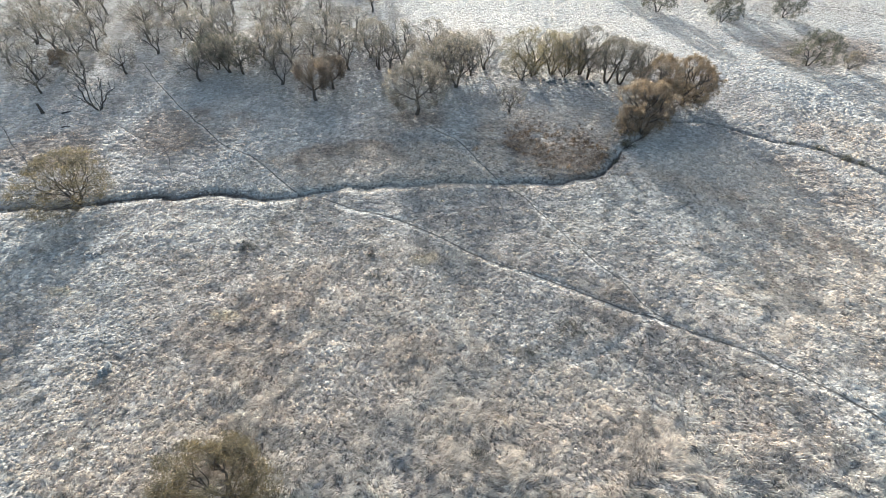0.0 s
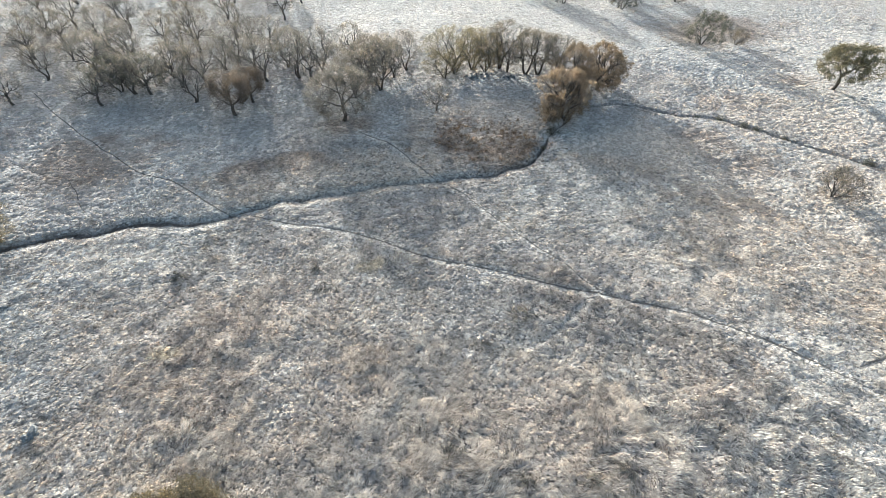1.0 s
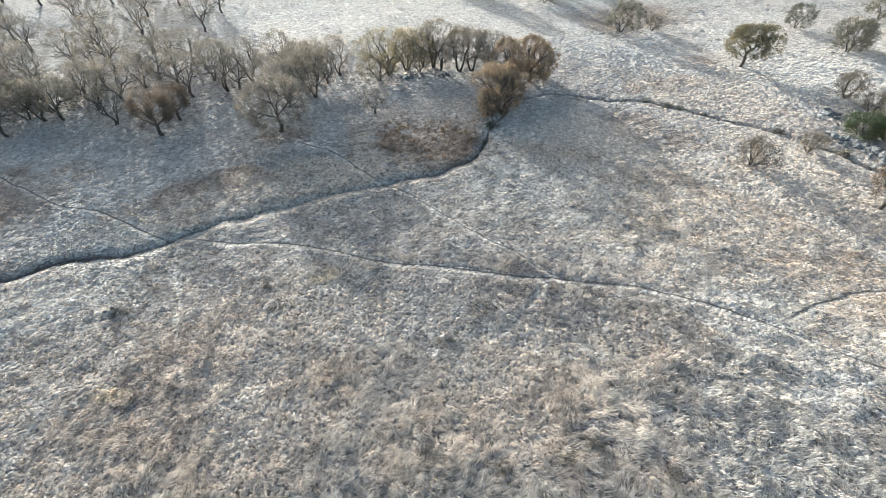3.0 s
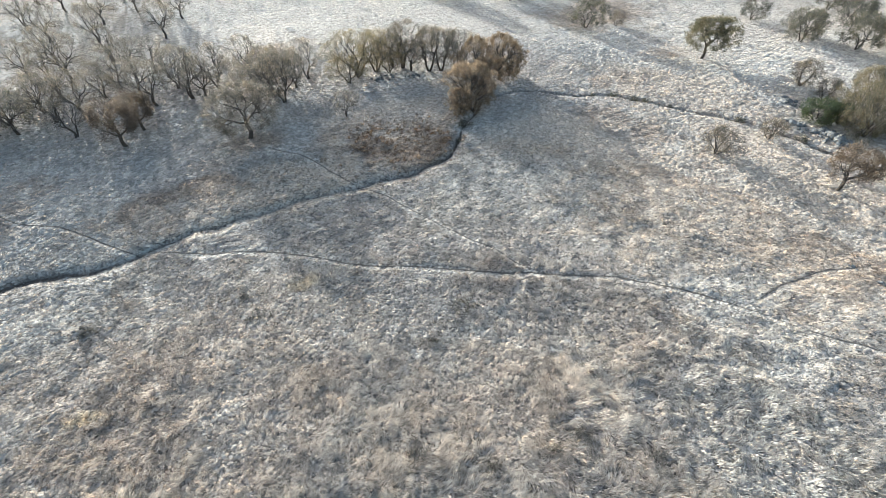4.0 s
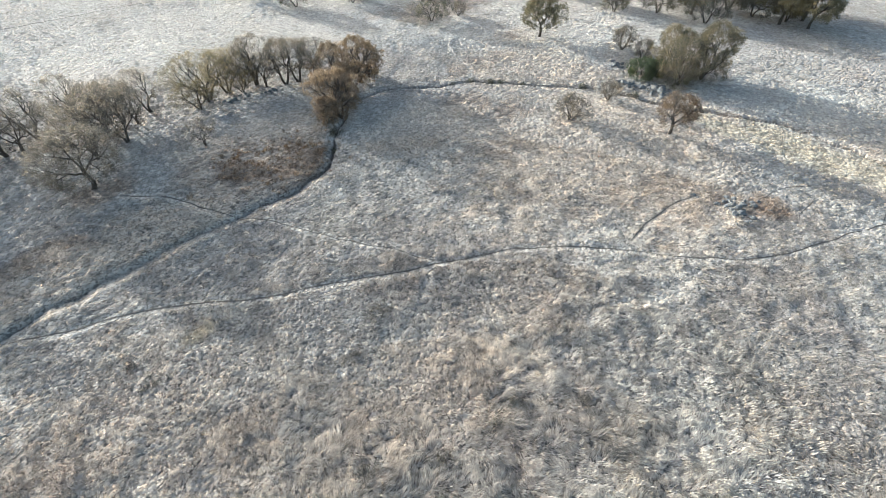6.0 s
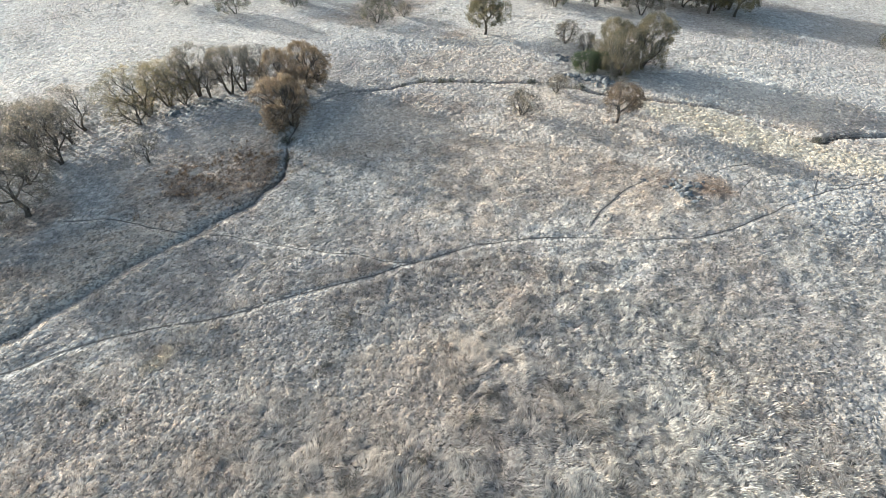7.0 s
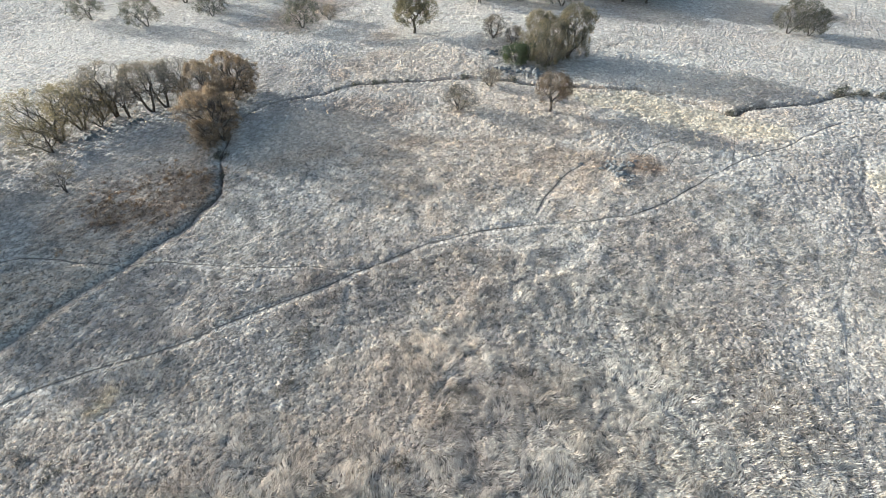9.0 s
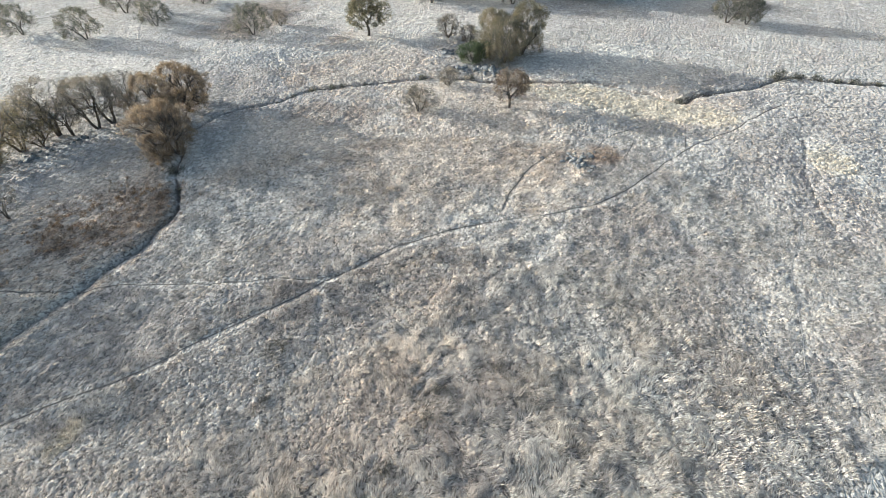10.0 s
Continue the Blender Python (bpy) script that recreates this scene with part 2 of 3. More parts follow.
GULLY_SIDE = smooth_line([(117.8, -30.6), (106.5, -30.8), (94.1, -31.9), (87.6, -33.9), (82, -38)], meander=0.4, seed=17)
TRAILS = [  # half width, plan
    (0.40, smooth_line([(-25.4, 68.5), (-18.7, 65.1), (-10.9, 62.3), (-4.5, 59.5), (1.7, 55.1), (7.3, 51.1), (12.8, 48.5), (19.6, 45.2), (25.2, 42.1), (34.2, 37.9),
                        (43.8, 32.9), (52.5, 26.4), (56.5, 22.5), (61.6, 16.8)])),
    (0.30, smooth_line([(61.6, 16.8), (67.2, 9.8), (72.7, 4.8), (81.2, 0.1), (97.2, -6.4), (108.1, -12.2), (116.6, -17.7), (126.7, -22.2), (135.9, -27.2)], meander=0.4)),
    (0.27, smooth_line([(-3.5, 94.4), (3.8, 87.3), (8.1, 79.6), (11.4, 74.3), (16.2, 67.7), (20.4, 60.3), (22.7, 55.9), (26.2, 49.8), (28.9, 46.1),
                        (31.1, 41.6), (34.2, 37.9)], seed=7)),
    (0.30, smooth_line([(-88, 130), (-81.1, 121.0), (-71.3, 109.4), (-64.6, 102.0), (-54.4, 91.4), (-48.4, 85.5), (-42.4, 82.2), (-36.6, 76.9), (-31.1, 71.2),
                        (-26.4, 68.1)], seed=9)),
    (0.18, smooth_line([(-79.4, 96.4), (-70.9, 90.1), (-62.3, 85.4), (-57.4, 76.9), (-54.7, 73.4)], seed=11)),
    (0.25, smooth_line([(-104.7, 93.8), (-95.7, 85.4), (-87.6, 77.9), (-80, 69)], seed=13)),
    (0.30, smooth_line([(61.4, 20.7), (68.9, 21.4), (78.1, 20.6), (82.5, 19.0)], seed=15)),
    (0.17, smooth_line([(90, -30), (79.2, -29.1), (70.3, -28.1), (60.3, -28.7), (50.1, -29.5), (44.4, -30.6), (39.3, -31.5), (35.9, -32.9)], seed=19)),
    (0.16, smooth_line([(16.7, 16.7), (23.0, 16.1), (28.7, 15.5), (34.9, 13.9), (39.7, 14.8), (43.8, 15.8), (47.4, 15.1), (52.7, 11.1), (57.3, 8.5)], seed=21)),
    (0.40, smooth_line([(20, 185), (35.4, 168.7), (43.7, 160.5), (55.2, 152.9), (62.7, 141.2)], seed=23)),
    (0.30, smooth_line([(83.5, 85.3), (88.5, 90.5), (92.0, 100.9), (95.6, 108.2), (103.3, 116.3)], seed=25)),
    (0.12, smooth_line([(-26.3, 67.6), (-26.8, 62.6), (-25.6, 55.1), (-25.1, 48.5), (-24.8, 43.7), (-23.9, 38.4)], seed=27)),
    (0.20, smooth_line([(89.2, 9.9), (94.7, 9.5), (99.7, 7.7), (104.3, 4.1), (107.3, 2.0)], seed=29)),
    (0.20, smooth_line([(124.2, -23.5), (130.3, -32.1), (137.2, -36.0), (142.6, -49.4)], seed=31)),
    (0.45, smooth_line([(80.5, 178), (91, 184), (103, 196), (125, 215)], seed=35)),
    (0.15, smooth_line([(17.0, 31.5), (22.6, 33.2), (37.0, 43.9)], seed=33)),
    (0.60, smooth_line([(-12, 219), (21.7, 217.5), (43.9, 215.9), (60.5, 215.1), (92, 203), (120.1, 187.7), (132.6, 184.5), (145.5, 178.1), (157.7, 169.2), (172, 160)], seed=37)),
    (0.18, smooth_line([(87.8, 2.4), (88.8, 3.3), (94.4, 3.5), (100.0, 3.6)], seed=39)),
    (0.18, smooth_line([(99.6, -7.6), (106.4, -6.8), (112.3, -5.9)], seed=41)),
]
RUST_PATCHES = [(26, 85.5, 13, 10.5), (32.5, 83, 5, 6), (19, 89, 6, 8)]
MOUND = [(79.5, 18.5, 5.5, 3.5), (90, 9, 4, 4)]
TAN_PATCHES = [(74.5, 76, 6, 8), (79, 65, 7, 7), (82, 39, 8, 7), (101, 91, 6, 5), (-62, 92, 16, 11), (-86, 84, 14, 9), (120, 140, 24, 14), (-15, 83, 9, 4.5), (-26, 82, 7, 4), (-6, 97, 6, 4), (87, 50, 10, 6), (95, 40, 9, 6), (80, 30, 10, 8), (100, 28, 10, 7), (72, 58, 8, 8), (115, 100, 10, 5), (83, 18, 8, 5), (20, 92, 12, 8), (5, 150, 16, 7), (92, 92, 9, 5)]
BLEACHED = [(62, 19, 20, 11), (63, -28, 9, 6), (113, -35, 9, 6), (45, 165, 55, 42), (150, 85, 45, 45), (62, 52, 22, 20), (85, 40, 22, 16), (130, 20, 26, 22), (-5, 165, 35, 20), (-45, 60, 14, 6)]
BAND = [(113.5, 28, 4.5, 8), (116.3, 16, 7.2, 14), (117.3, 0, 7.5, 13), (118.5, -11, 6, 7), (111, -35.5, 6, 4.5), (-3.5, 51.2, 2.6, 1.4), (-60.6, 44.2, 2.4, 1.2), (-32.1, 39.3, 2.6, 1.0)]
YELLOWED = [(-22, 40, 34, 20), (18, 22, 22, 9), (-40, 20, 20, 14)]
STRAW_PATCHES = [(126, -4, 6, 14), (115.5, 18, 6.5, 18), (116.5, 0, 7, 16), (70, 45, 27, 20), (95, 40, 22, 20), (82, 20, 16, 10), (105, 78, 25, 18), (60, 75, 18, 12), (-5, 78, 30, 8), (25, 95, 18, 12)]


def patches(spots, x, y, seed):
    v = np.zeros(np.shape(x))
    for cx, cy, rx, ry in spots:
        r = np.hypot((x - cx) / rx, (y - cy) / ry) + 0.35 * vnoise(x, y, 5, seed) + 0.2 * vnoise(x, y, 1.5, seed + 1)
        v = np.maximum(v, np.clip((1.15 - r) / 0.5, 0, 1))
    return v


def graded(zones, out, grow=1.12):
    """Grid lines: even within each zone (start, step), then ever wider out to the horizon."""
    inner = [zones[0][0]]
    for (a, step), (b, _) in zip(zones[:-1], zones[1:]):
        k = max(1, round((b - a) / step))
        inner += [a + (b - a) * (q + 1) / k for q in range(k)]
    left, right, s = [inner[0]], [inner[-1]], zones[-1][1]
    while right[-1] < out:
        s *= grow
        right.append(right[-1] + s)
        left.append(left[-1] - s)
    return np.array(left[:0:-1] + inner + right[1:])


def lushness(x, y):
    """How tall and heavy the grass stands, 0 to 1: the lodged stand lies nearest."""
    return np.clip(0.5 + 0.9 * vnoise(x, y, 14, 301) + 0.9 * (34 - np.abs(y - 0.15 * x)) / 34, 0, 1)


def hummocks(x, y):
    """Heaps of lodged grass in the tall stand."""
    return 0.25 * lushness(x, y) * np.clip((130 - np.hypot(x, y)) / 40, 0, 1) * vnoise(x, y, 2.5, 45)


def relief(x, y):
    """Height of the pasture without its gully and trails."""
    far = np.clip((np.hypot(x, y) - 260) / 900, 0, 1)
    z = 0.4 * vnoise(x, y, 23, 41) + 0.09 * vnoise(x, y, 4.5, 42) + 0.24 * np.abs(vnoise(x, y, 2.1, 43)) - 0.12
    return z + far * far * 60 * (0.6 + 0.4 * vnoise(x, y, 420, 44))


GX = graded([(-112, 0.7), (30, 0.3), (54, 0.65), (110, 0.48), (160, 0.48)], 2600)
GY = graded([(-56, 0.6), (-6, 0.7), (63, 0.26), (78, 0.32), (98, 0.8), (132, 0.8)], 2600)
XX, YY = np.meshgrid(GX, GY, indexing="ij")
ZZ = relief(XX, YY)
BARE = np.zeros(XX.shape)
PALE = np.zeros(XX.shape)
slim = 1 - 0.5 * np.clip(1 - np.abs(XX + 2) / 30, 0, 1) ** 0.5      # the gully is narrower and shallower midway
for line, half, depth in ((GULLY_WEST, 0.34, 1.0), (GULLY_MID, 0.26, 0.7), (GULLY_EAST, 0.42, 0.85), (GULLY_SIDE, 0.03, 0.5)):
    d = distance_to(line, XX, YY, 7.0)
    wide = half * slim * (1 + 1.3 * np.exp(-((XX - 129) ** 2 + (YY + 6) ** 2) / 70) + 0.8 * np.clip((-32 - XX) / 14, 0, 1) + 0.35 * vnoise(XX, YY, 6, 51)) + (0.2 if half > 0.2 else 0.05) * vnoise(XX, YY, 1.4, 54)
    broad = 1.0 if half == 0.34 else 0.5      # the western stretch is a wide trough whose near side slopes gently towards the sun
    near_side = line * (1 - 0.7 * broad / np.hypot(line[:, 0], line[:, 1]))[:, None]
    slope = 0.6 * broad * np.clip(1 - distance_to(near_side, XX, YY, 4.0) / (2.1 * broad), 0, 1) * (half > 0.2)
    cut = np.clip((wide + 0.36 - d) / 0.42, 0, 1)
    ZZ -= np.maximum(depth * (0.5 + 0.5 * slim) * (0.85 + 0.25 * vnoise(XX, YY, 9, 52)) * cut, slope * (1 + 0.3 * vnoise(XX, YY, 5, 55))) + 0.25 * np.clip(1 - d / 6, 0, 1) ** 2
    BARE = np.maximum(BARE, np.clip((wide + 0.12 - d) / 0.3, 0, 1) * (1 - 1.2 * (1 - slim)))
    rim = line * (1 - (1.7 if half == 0.34 else 1.2) / np.hypot(line[:, 0], line[:, 1]))[:, None]   # the lip on the near bank, its sunlit brightness painted in as pale colour
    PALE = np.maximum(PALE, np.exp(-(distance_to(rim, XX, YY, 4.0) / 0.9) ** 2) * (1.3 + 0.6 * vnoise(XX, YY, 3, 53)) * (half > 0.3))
TRODDEN = np.zeros(XX.shape)
for half, line in TRAILS:
    d = distance_to(line, XX, YY, 3.0)
    TRODDEN = np.maximum(TRODDEN, np.exp(-(d / 1.5) ** 2) * (half > 0.16))
    if half <= 0.16:
        PALE = np.maximum(PALE, 0.6 * np.exp(-(d / 0.5) ** 2))
        continue
    BARE = np.maximum(BARE, 0.38 * np.exp(-(d / (0.75 * half)) ** 2))
    PALE = np.maximum(PALE, 1.2 * np.exp(-((d - half - 0.25) / 0.42) ** 2) * (half > 0.26))
    ZZ -= 0.22 * half * np.exp(-(d / (half + 0.1)) ** 2)
ZZ += hummocks(XX, YY) * (1 - TRODDEN)
RUST, STRAW = np.maximum(patches(RUST_PATCHES, XX, YY, 61), np.maximum(0.6 * patches(TAN_PATCHES, XX, YY, 67), 0.9 * patches(MOUND, XX, YY, 69))), np.maximum(patches(STRAW_PATCHES, XX, YY, 63), 0.55 * patches(YELLOWED, XX, YY, 73))
PALE = np.maximum(PALE, 0.8 * patches(BLEACHED, XX, YY, 65))
SHORT = np.clip((np.hypot(XX - 10, YY - 15) + 8 * vnoise(XX, YY, 12, 71) - 62) / 45, 0, 1)     # grazed pasture beyond the tall stand


def ground_z(x, y):
    """Height of the ground sheet at places of the plan."""
    x, y = np.asarray(x, float), np.asarray(y, float)
    i = np.clip(np.searchsorted(GX, x) - 1, 0, len(GX) - 2)
    j = np.clip(np.searchsorted(GY, y) - 1, 0, len(GY) - 2)
    u, v = (x - GX[i]) / (GX[i + 1] - GX[i]), (y - GY[j]) / (GY[j + 1] - GY[j])
    return (ZZ[i, j] * (1 - u) + ZZ[i + 1, j] * u) * (1 - v) + (ZZ[i, j + 1] * (1 - u) + ZZ[i + 1, j + 1] * u) * v


def mesh_of(name, verts, loops, starts, material, smooth=False, **floats):
    """A mesh from flat arrays, with float attributes on its points."""
    me = bpy.data.meshes.new(name)
    me.vertices.add(len(verts))
    me.vertices.foreach_set("co", np.asarray(verts, np.float32).ravel())
    me.loops.add(len(loops))
    me.loops.foreach_set("vertex_index", np.asarray(loops, np.int32))
    me.polygons.add(len(starts))
    me.polygons.foreach_set("loop_start", np.asarray(starts, np.int32))
    me.polygons.foreach_set("use_smooth", np.full(len(starts), smooth))
    for key, values in floats.items():
        a = me.attributes.new(key, "FLOAT", "POINT")
        a.data.foreach_set("value", np.asarray(values, np.float32).ravel())
    me.update(calc_edges=True)
    me.materials.append(material)
    return me


# ---- ground ----
def build_ground():
    nx, ny = XX.shape
    idx = np.arange(nx * ny).reshape(nx, ny)
    quads = np.stack([idx[:-1, :-1], idx[1:, :-1], idx[1:, 1:], idx[:-1, 1:]], -1).reshape(-1)
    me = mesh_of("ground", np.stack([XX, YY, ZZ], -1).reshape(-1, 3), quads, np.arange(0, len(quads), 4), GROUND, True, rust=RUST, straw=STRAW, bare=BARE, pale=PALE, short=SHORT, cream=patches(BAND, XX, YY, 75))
    return tagged(new("ground", me), "dry bleached pasture with a narrow eroded gully winding across", "ground", kind="structure")


def build_trail(half, line, seed, material):
    d = np.gradient(line, axis=0)
    d /= np.hypot(d[:, 0], d[:, 1])[:, None] + 1e-9
    side = np.stack([-d[:, 1], d[:, 0]], 1)
    k = len(line)
    half = (0.42 if half < 0.31 else 0.32) * half
    wl = half * (1 + 0.4 * vnoise(line[:, 0], line[:, 1], 2.5, seed) + 0.45 * vnoise(line[:, 0], line[:, 1], 0.8, seed + 2))
    wr = half * (1 + 0.4 * vnoise(line[:, 0], line[:, 1], 2.5, seed + 5) + 0.45 * vnoise(line[:, 0], line[:, 1], 0.8, seed + 7))
    fade = np.minimum(1, np.minimum(np.arange(k), np.arange(k)[::-1]) / 6 + 0.15)
    rows = []
    for off in (-1.0, -0.35, 0.35, 1.0):
        p = line + side * (off * np.where(off < 0, wl, wr) * fade)[:, None]
        rows.append(np.column_stack([p, ground_z(p[:, 0], p[:, 1]) + (0.03 if abs(off) == 1 else 0.045)]))
    v = np.stack(rows, 1).reshape(-1, 3)
    i = np.arange(k - 1)[:, None] * 4 + np.arange(3)[None]
    quads = np.stack([i, i + 1, i + 5, i + 4], -1).reshape(-1)
    me = mesh_of("cattle_trail", v, quads, np.arange(0, len(quads), 4), material, True)
    return tagged(new("cattle_trail", me), "narrow trodden dirt cattle trail through dry grass", "trail", kind="structure")


build_ground()
RUTS = {0, 1, 2, 3, 4, 5, 6, 12, 13, 16, 17, 18}     # trails whose rut shadow is painted as a dark soil line
for number, (half, line) in enumerate(TRAILS):
    if half > 0.16:
        build_trail(half, line, 70 + number, RUT_SHADE if number in RUTS else TRAIL)


# ---- grass ----
def build_grass(name, label, x, y, blades, length, width, seed, material, flat=0.45, spread=0.3, whole=True, tousle=0.45, even=0.0, vary=0.85, brighten=0.0, lit_side=False, fresh=0.5):
    """Tufts of lodged blades, all swept the way the wind laid them; whole: bent blades, else plain spikes."""
    rng = np.random.default_rng(seed)
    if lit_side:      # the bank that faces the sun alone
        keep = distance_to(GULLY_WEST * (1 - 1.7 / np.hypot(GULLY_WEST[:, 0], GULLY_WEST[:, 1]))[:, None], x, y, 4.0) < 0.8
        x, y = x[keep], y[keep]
    n = len(x)
    lush = even + (1 - even) * lushness(x, y)
    way = 0.6 * vnoise(x, y, 9, 302) + 2.2 * vnoise(x, y, 1.5, 303) + (1 - lush) * 1.2 * vnoise(x, y, 0.9, 304) - 1.0
    size = (0.7 + 0.6 * rng.random(n)) * (0.55 + 0.55 * lush) * (1 + 0.3 * vnoise(x, y, 3, 305))
    tone = np.clip(fresh + vary * (rng.random(n) - 0.5) + 0.35 * vary * vnoise(x, y, 1.2, 306) + 0.15 * vnoise(x, y, 4, 307), 0, 1)
    m = n * blades

    def r(a):
        return np.repeat(a, blades)

    L = r(size) * length * (0.6 + 0.7 * rng.random(m))
    a = r(way + rng.normal(0, 1.2 * max(0.0, tousle - 0.35), n)) + rng.normal(0, tousle, m)
    px, py = r(x) + rng.normal(0, spread, m) * r(size), r(y) + rng.normal(0, spread, m) * r(size)
    pz = ground_z(px, py) - 0.03
    if whole:      # locks heaped over one another
        pz = pz + 0.2 * r(lush) * np.maximum(0, vnoise(px, py, 1.3, 308))
    dx, dy = np.cos(a), np.sin(a)
    w = width * (0.6 + 0.8 * rng.random(m))
    rise = L * (flat + 0.25 * rng.random(m))
    sx, sy = -dy * w, dx * w
    tip = rng.normal(0, 0.12, m) * L
    left, right = np.stack([px - sx, py - sy, pz], 1), np.stack([px + sx, py + sy, pz], 1)
    end = np.stack([px + dx * L - dy * tip, py + dy * L + dx * tip, pz + rise * (0.55 + 0.6 * rng.random(m))], 1)
    if whole:
        mx, my, mz = px + dx * L * 0.4, py + dy * L * 0.4, pz + rise
        v = np.stack([left, right, np.stack([mx + sx * 0.8, my + sy * 0.8, mz], 1), np.stack([mx - sx * 0.8, my - sy * 0.8, mz], 1), end], 1)
        corners, faces = [[0, 1, 2, 3, 3, 2, 4]], [[0, 4]]
    else:
        v = np.stack([left, right, end], 1)
        corners, faces = [[0, 1, 2]], [[0]]
    k = v.shape[1]
    loops = ((np.arange(m) * k)[:, None] + np.array(corners)).ravel()
    starts = ((np.arange(m) * len(corners[0]))[:, None] + np.array(faces)).ravel()
    kr, ks = np.maximum(patches(RUST_PATCHES, x, y, 61), np.maximum(0.6 * patches(TAN_PATCHES, x, y, 67), 0.9 * patches(MOUND, x, y, 69))), np.maximum(patches(STRAW_PATCHES, x, y, 63), 0.55 * patches(YELLOWED, x, y, 73))
    me = mesh_of(name, v.reshape(-1, 3), loops, starts, material, False, rust=np.repeat(kr, blades * k), cream=np.repeat(patches(BAND, x, y, 75), blades * k), straw=np.repeat(ks, blades * k), tone=np.repeat(tone, blades * k), pale=np.repeat(np.maximum(brighten, 0.8 * patches(BLEACHED, x, y, 65)), blades * k))
    return tagged(new(name, me), label, "grass", kind="stuff")


def scatter(count, near, far, seed):
    """Even random places in the seen sweep of the pasture between two distances, off the trails and the gully."""
    rng = np.random.default_rng(seed)
    d = np.sqrt(near ** 2 + rng.random(count) * (far ** 2 - near ** 2))
    az = np.where(d < 14, rng.random(count) * math.tau, radians(-72) + rng.random(count) * radians(204))
    x, y = d * np.sin(az), d * np.cos(az)
    ok = np.ones(count, bool)
    for half, line in TRAILS:
        ok &= distance_to(line, x, y, 2.0) > half + (0.34 if half > 0.31 else 0.2)
    for line in (GULLY_WEST, GULLY_MID, GULLY_EAST):
        ok &= distance_to(line, x, y, 3.0) > 0.6
    return x[ok], y[ok]


TALL = "pale dry grass in lodged wind-swept tufts"
build_grass("dry_grass", TALL, *scatter(15000, 0, 36, 101), 9, 0.7, 0.032, 201, BLADE, 0.46, 0.19, True, 0.24, fresh=0.62, brighten=0.12)
build_grass("dry_grass", TALL, *scatter(18000, 34, 54, 105), 6, 0.62, 0.045, 205, BLADE, 0.44, 0.17, True, 0.34, fresh=0.68, brighten=0.12)
build_grass("dry_grass", TALL, *scatter(40000, 50, 90, 104), 7, 0.45, 0.048, 204, BLADE, 0.7, 0.15, False, 0.55, 0.6, fresh=0.52)
build_grass("dry_grass", TALL, *scatter(36000, 85, 140, 102), 3, 0.42, 0.078, 202, BLADE, 0.75, 0.14, False, 0.6, 0.6, 0.55)
build_grass("dry_grass", TALL, *scatter(20000, 140, 270, 103), 2, 0.5, 0.08, 203, BLADE, 0.6, 0.25, False, 0.6, 0.5, 0.35)


def build_hummocks(x, y, wide, high, seed):
    """Low cushions of matted grass, each a ragged dome laid over by the wind."""
    rng = np.random.default_rng(seed)
    n, ring = len(x), 6
    r = wide * (0.55 + 0.75 * rng.random(n)) * (1 + 0.25 * vnoise(x, y, 6, 311))
    h = high * (0.45 + 0.8 * rng.random(n)) * (1 + 0.45 * vnoise(x, y, 5, 312))
    way = 1.3 * vnoise(x, y, 9, 302) + 1.2 * vnoise(x, y, 1.5, 303) - 1.0
    gz = ground_z(x, y)
    t0 = rng.random(n) * math.tau
    rows = []
    for k in range(ring):
        t = t0 + math.tau * k / ring
        q = r * (0.7 + 0.6 * rng.random(n))
        rows.append(np.stack([x + q * np.cos(t) * 1.1, y + q * np.sin(t), gz - 0.09 * h], 1))
    rows.append(np.stack([x + 0.35 * r * np.cos(way), y + 0.35 * r * np.sin(way), gz + h], 1))
    v = np.stack(rows, 1)
    corners = [c for k in range(ring) for c in (k, (k + 1) % ring, ring)]
    m = v.shape[1]
    loops = ((np.arange(n) * m)[:, None] + np.array(corners)[None]).ravel()
    kr = np.maximum(patches(RUST_PATCHES, x, y, 61), np.maximum(0.6 * patches(TAN_PATCHES, x, y, 67), 0.9 * patches(MOUND, x, y, 69)))
    ks = np.maximum(patches(STRAW_PATCHES, x, y, 63), 0.55 * patches(YELLOWED, x, y, 73))
    me = mesh_of("grass_hummocks", v.reshape(-1, 3), loops, np.arange(0, len(loops), 3), MAT, True, rust=np.repeat(kr, m), straw=np.repeat(ks, m),
                 cream=np.repeat(patches(BAND, x, y, 75), m), pale=np.repeat(0.8 * patches(BLEACHED, x, y, 65), m))
    return tagged(new("grass_hummocks", me), "low cushions of matted dry grass across the pasture", "grass", kind="stuff")


build_hummocks(*scatter(26000, 30, 92, 131), 0.33, 0.19, 231)
build_hummocks(*scatter(30000, 90, 150, 132), 0.5, 0.24, 232)
build_hummocks(*scatter(20000, 150, 290, 133), 0.8, 0.2, 233)


def along(line, per_metre, near, far, seed):
    """Places beside a line, on both sides of it."""
    rng = np.random.default_rng(seed)
    k = int(len(line) * 0.7 * per_metre)
    u = rng.random(k) * (len(line) - 2)
    i = u.astype(int)
    d = line[i + 1] - line[i]
    side = np.stack([-d[:, 1], d[:, 0]], 1) / (np.hypot(d[:, 0], d[:, 1])[:, None] + 1e-9)
    p = line[i] + d * (u - i)[:, None] + side * (rng.choice((-1, 1), k) * rng.uniform(near, far, k))[:, None]
    return p[:, 0], p[:, 1]


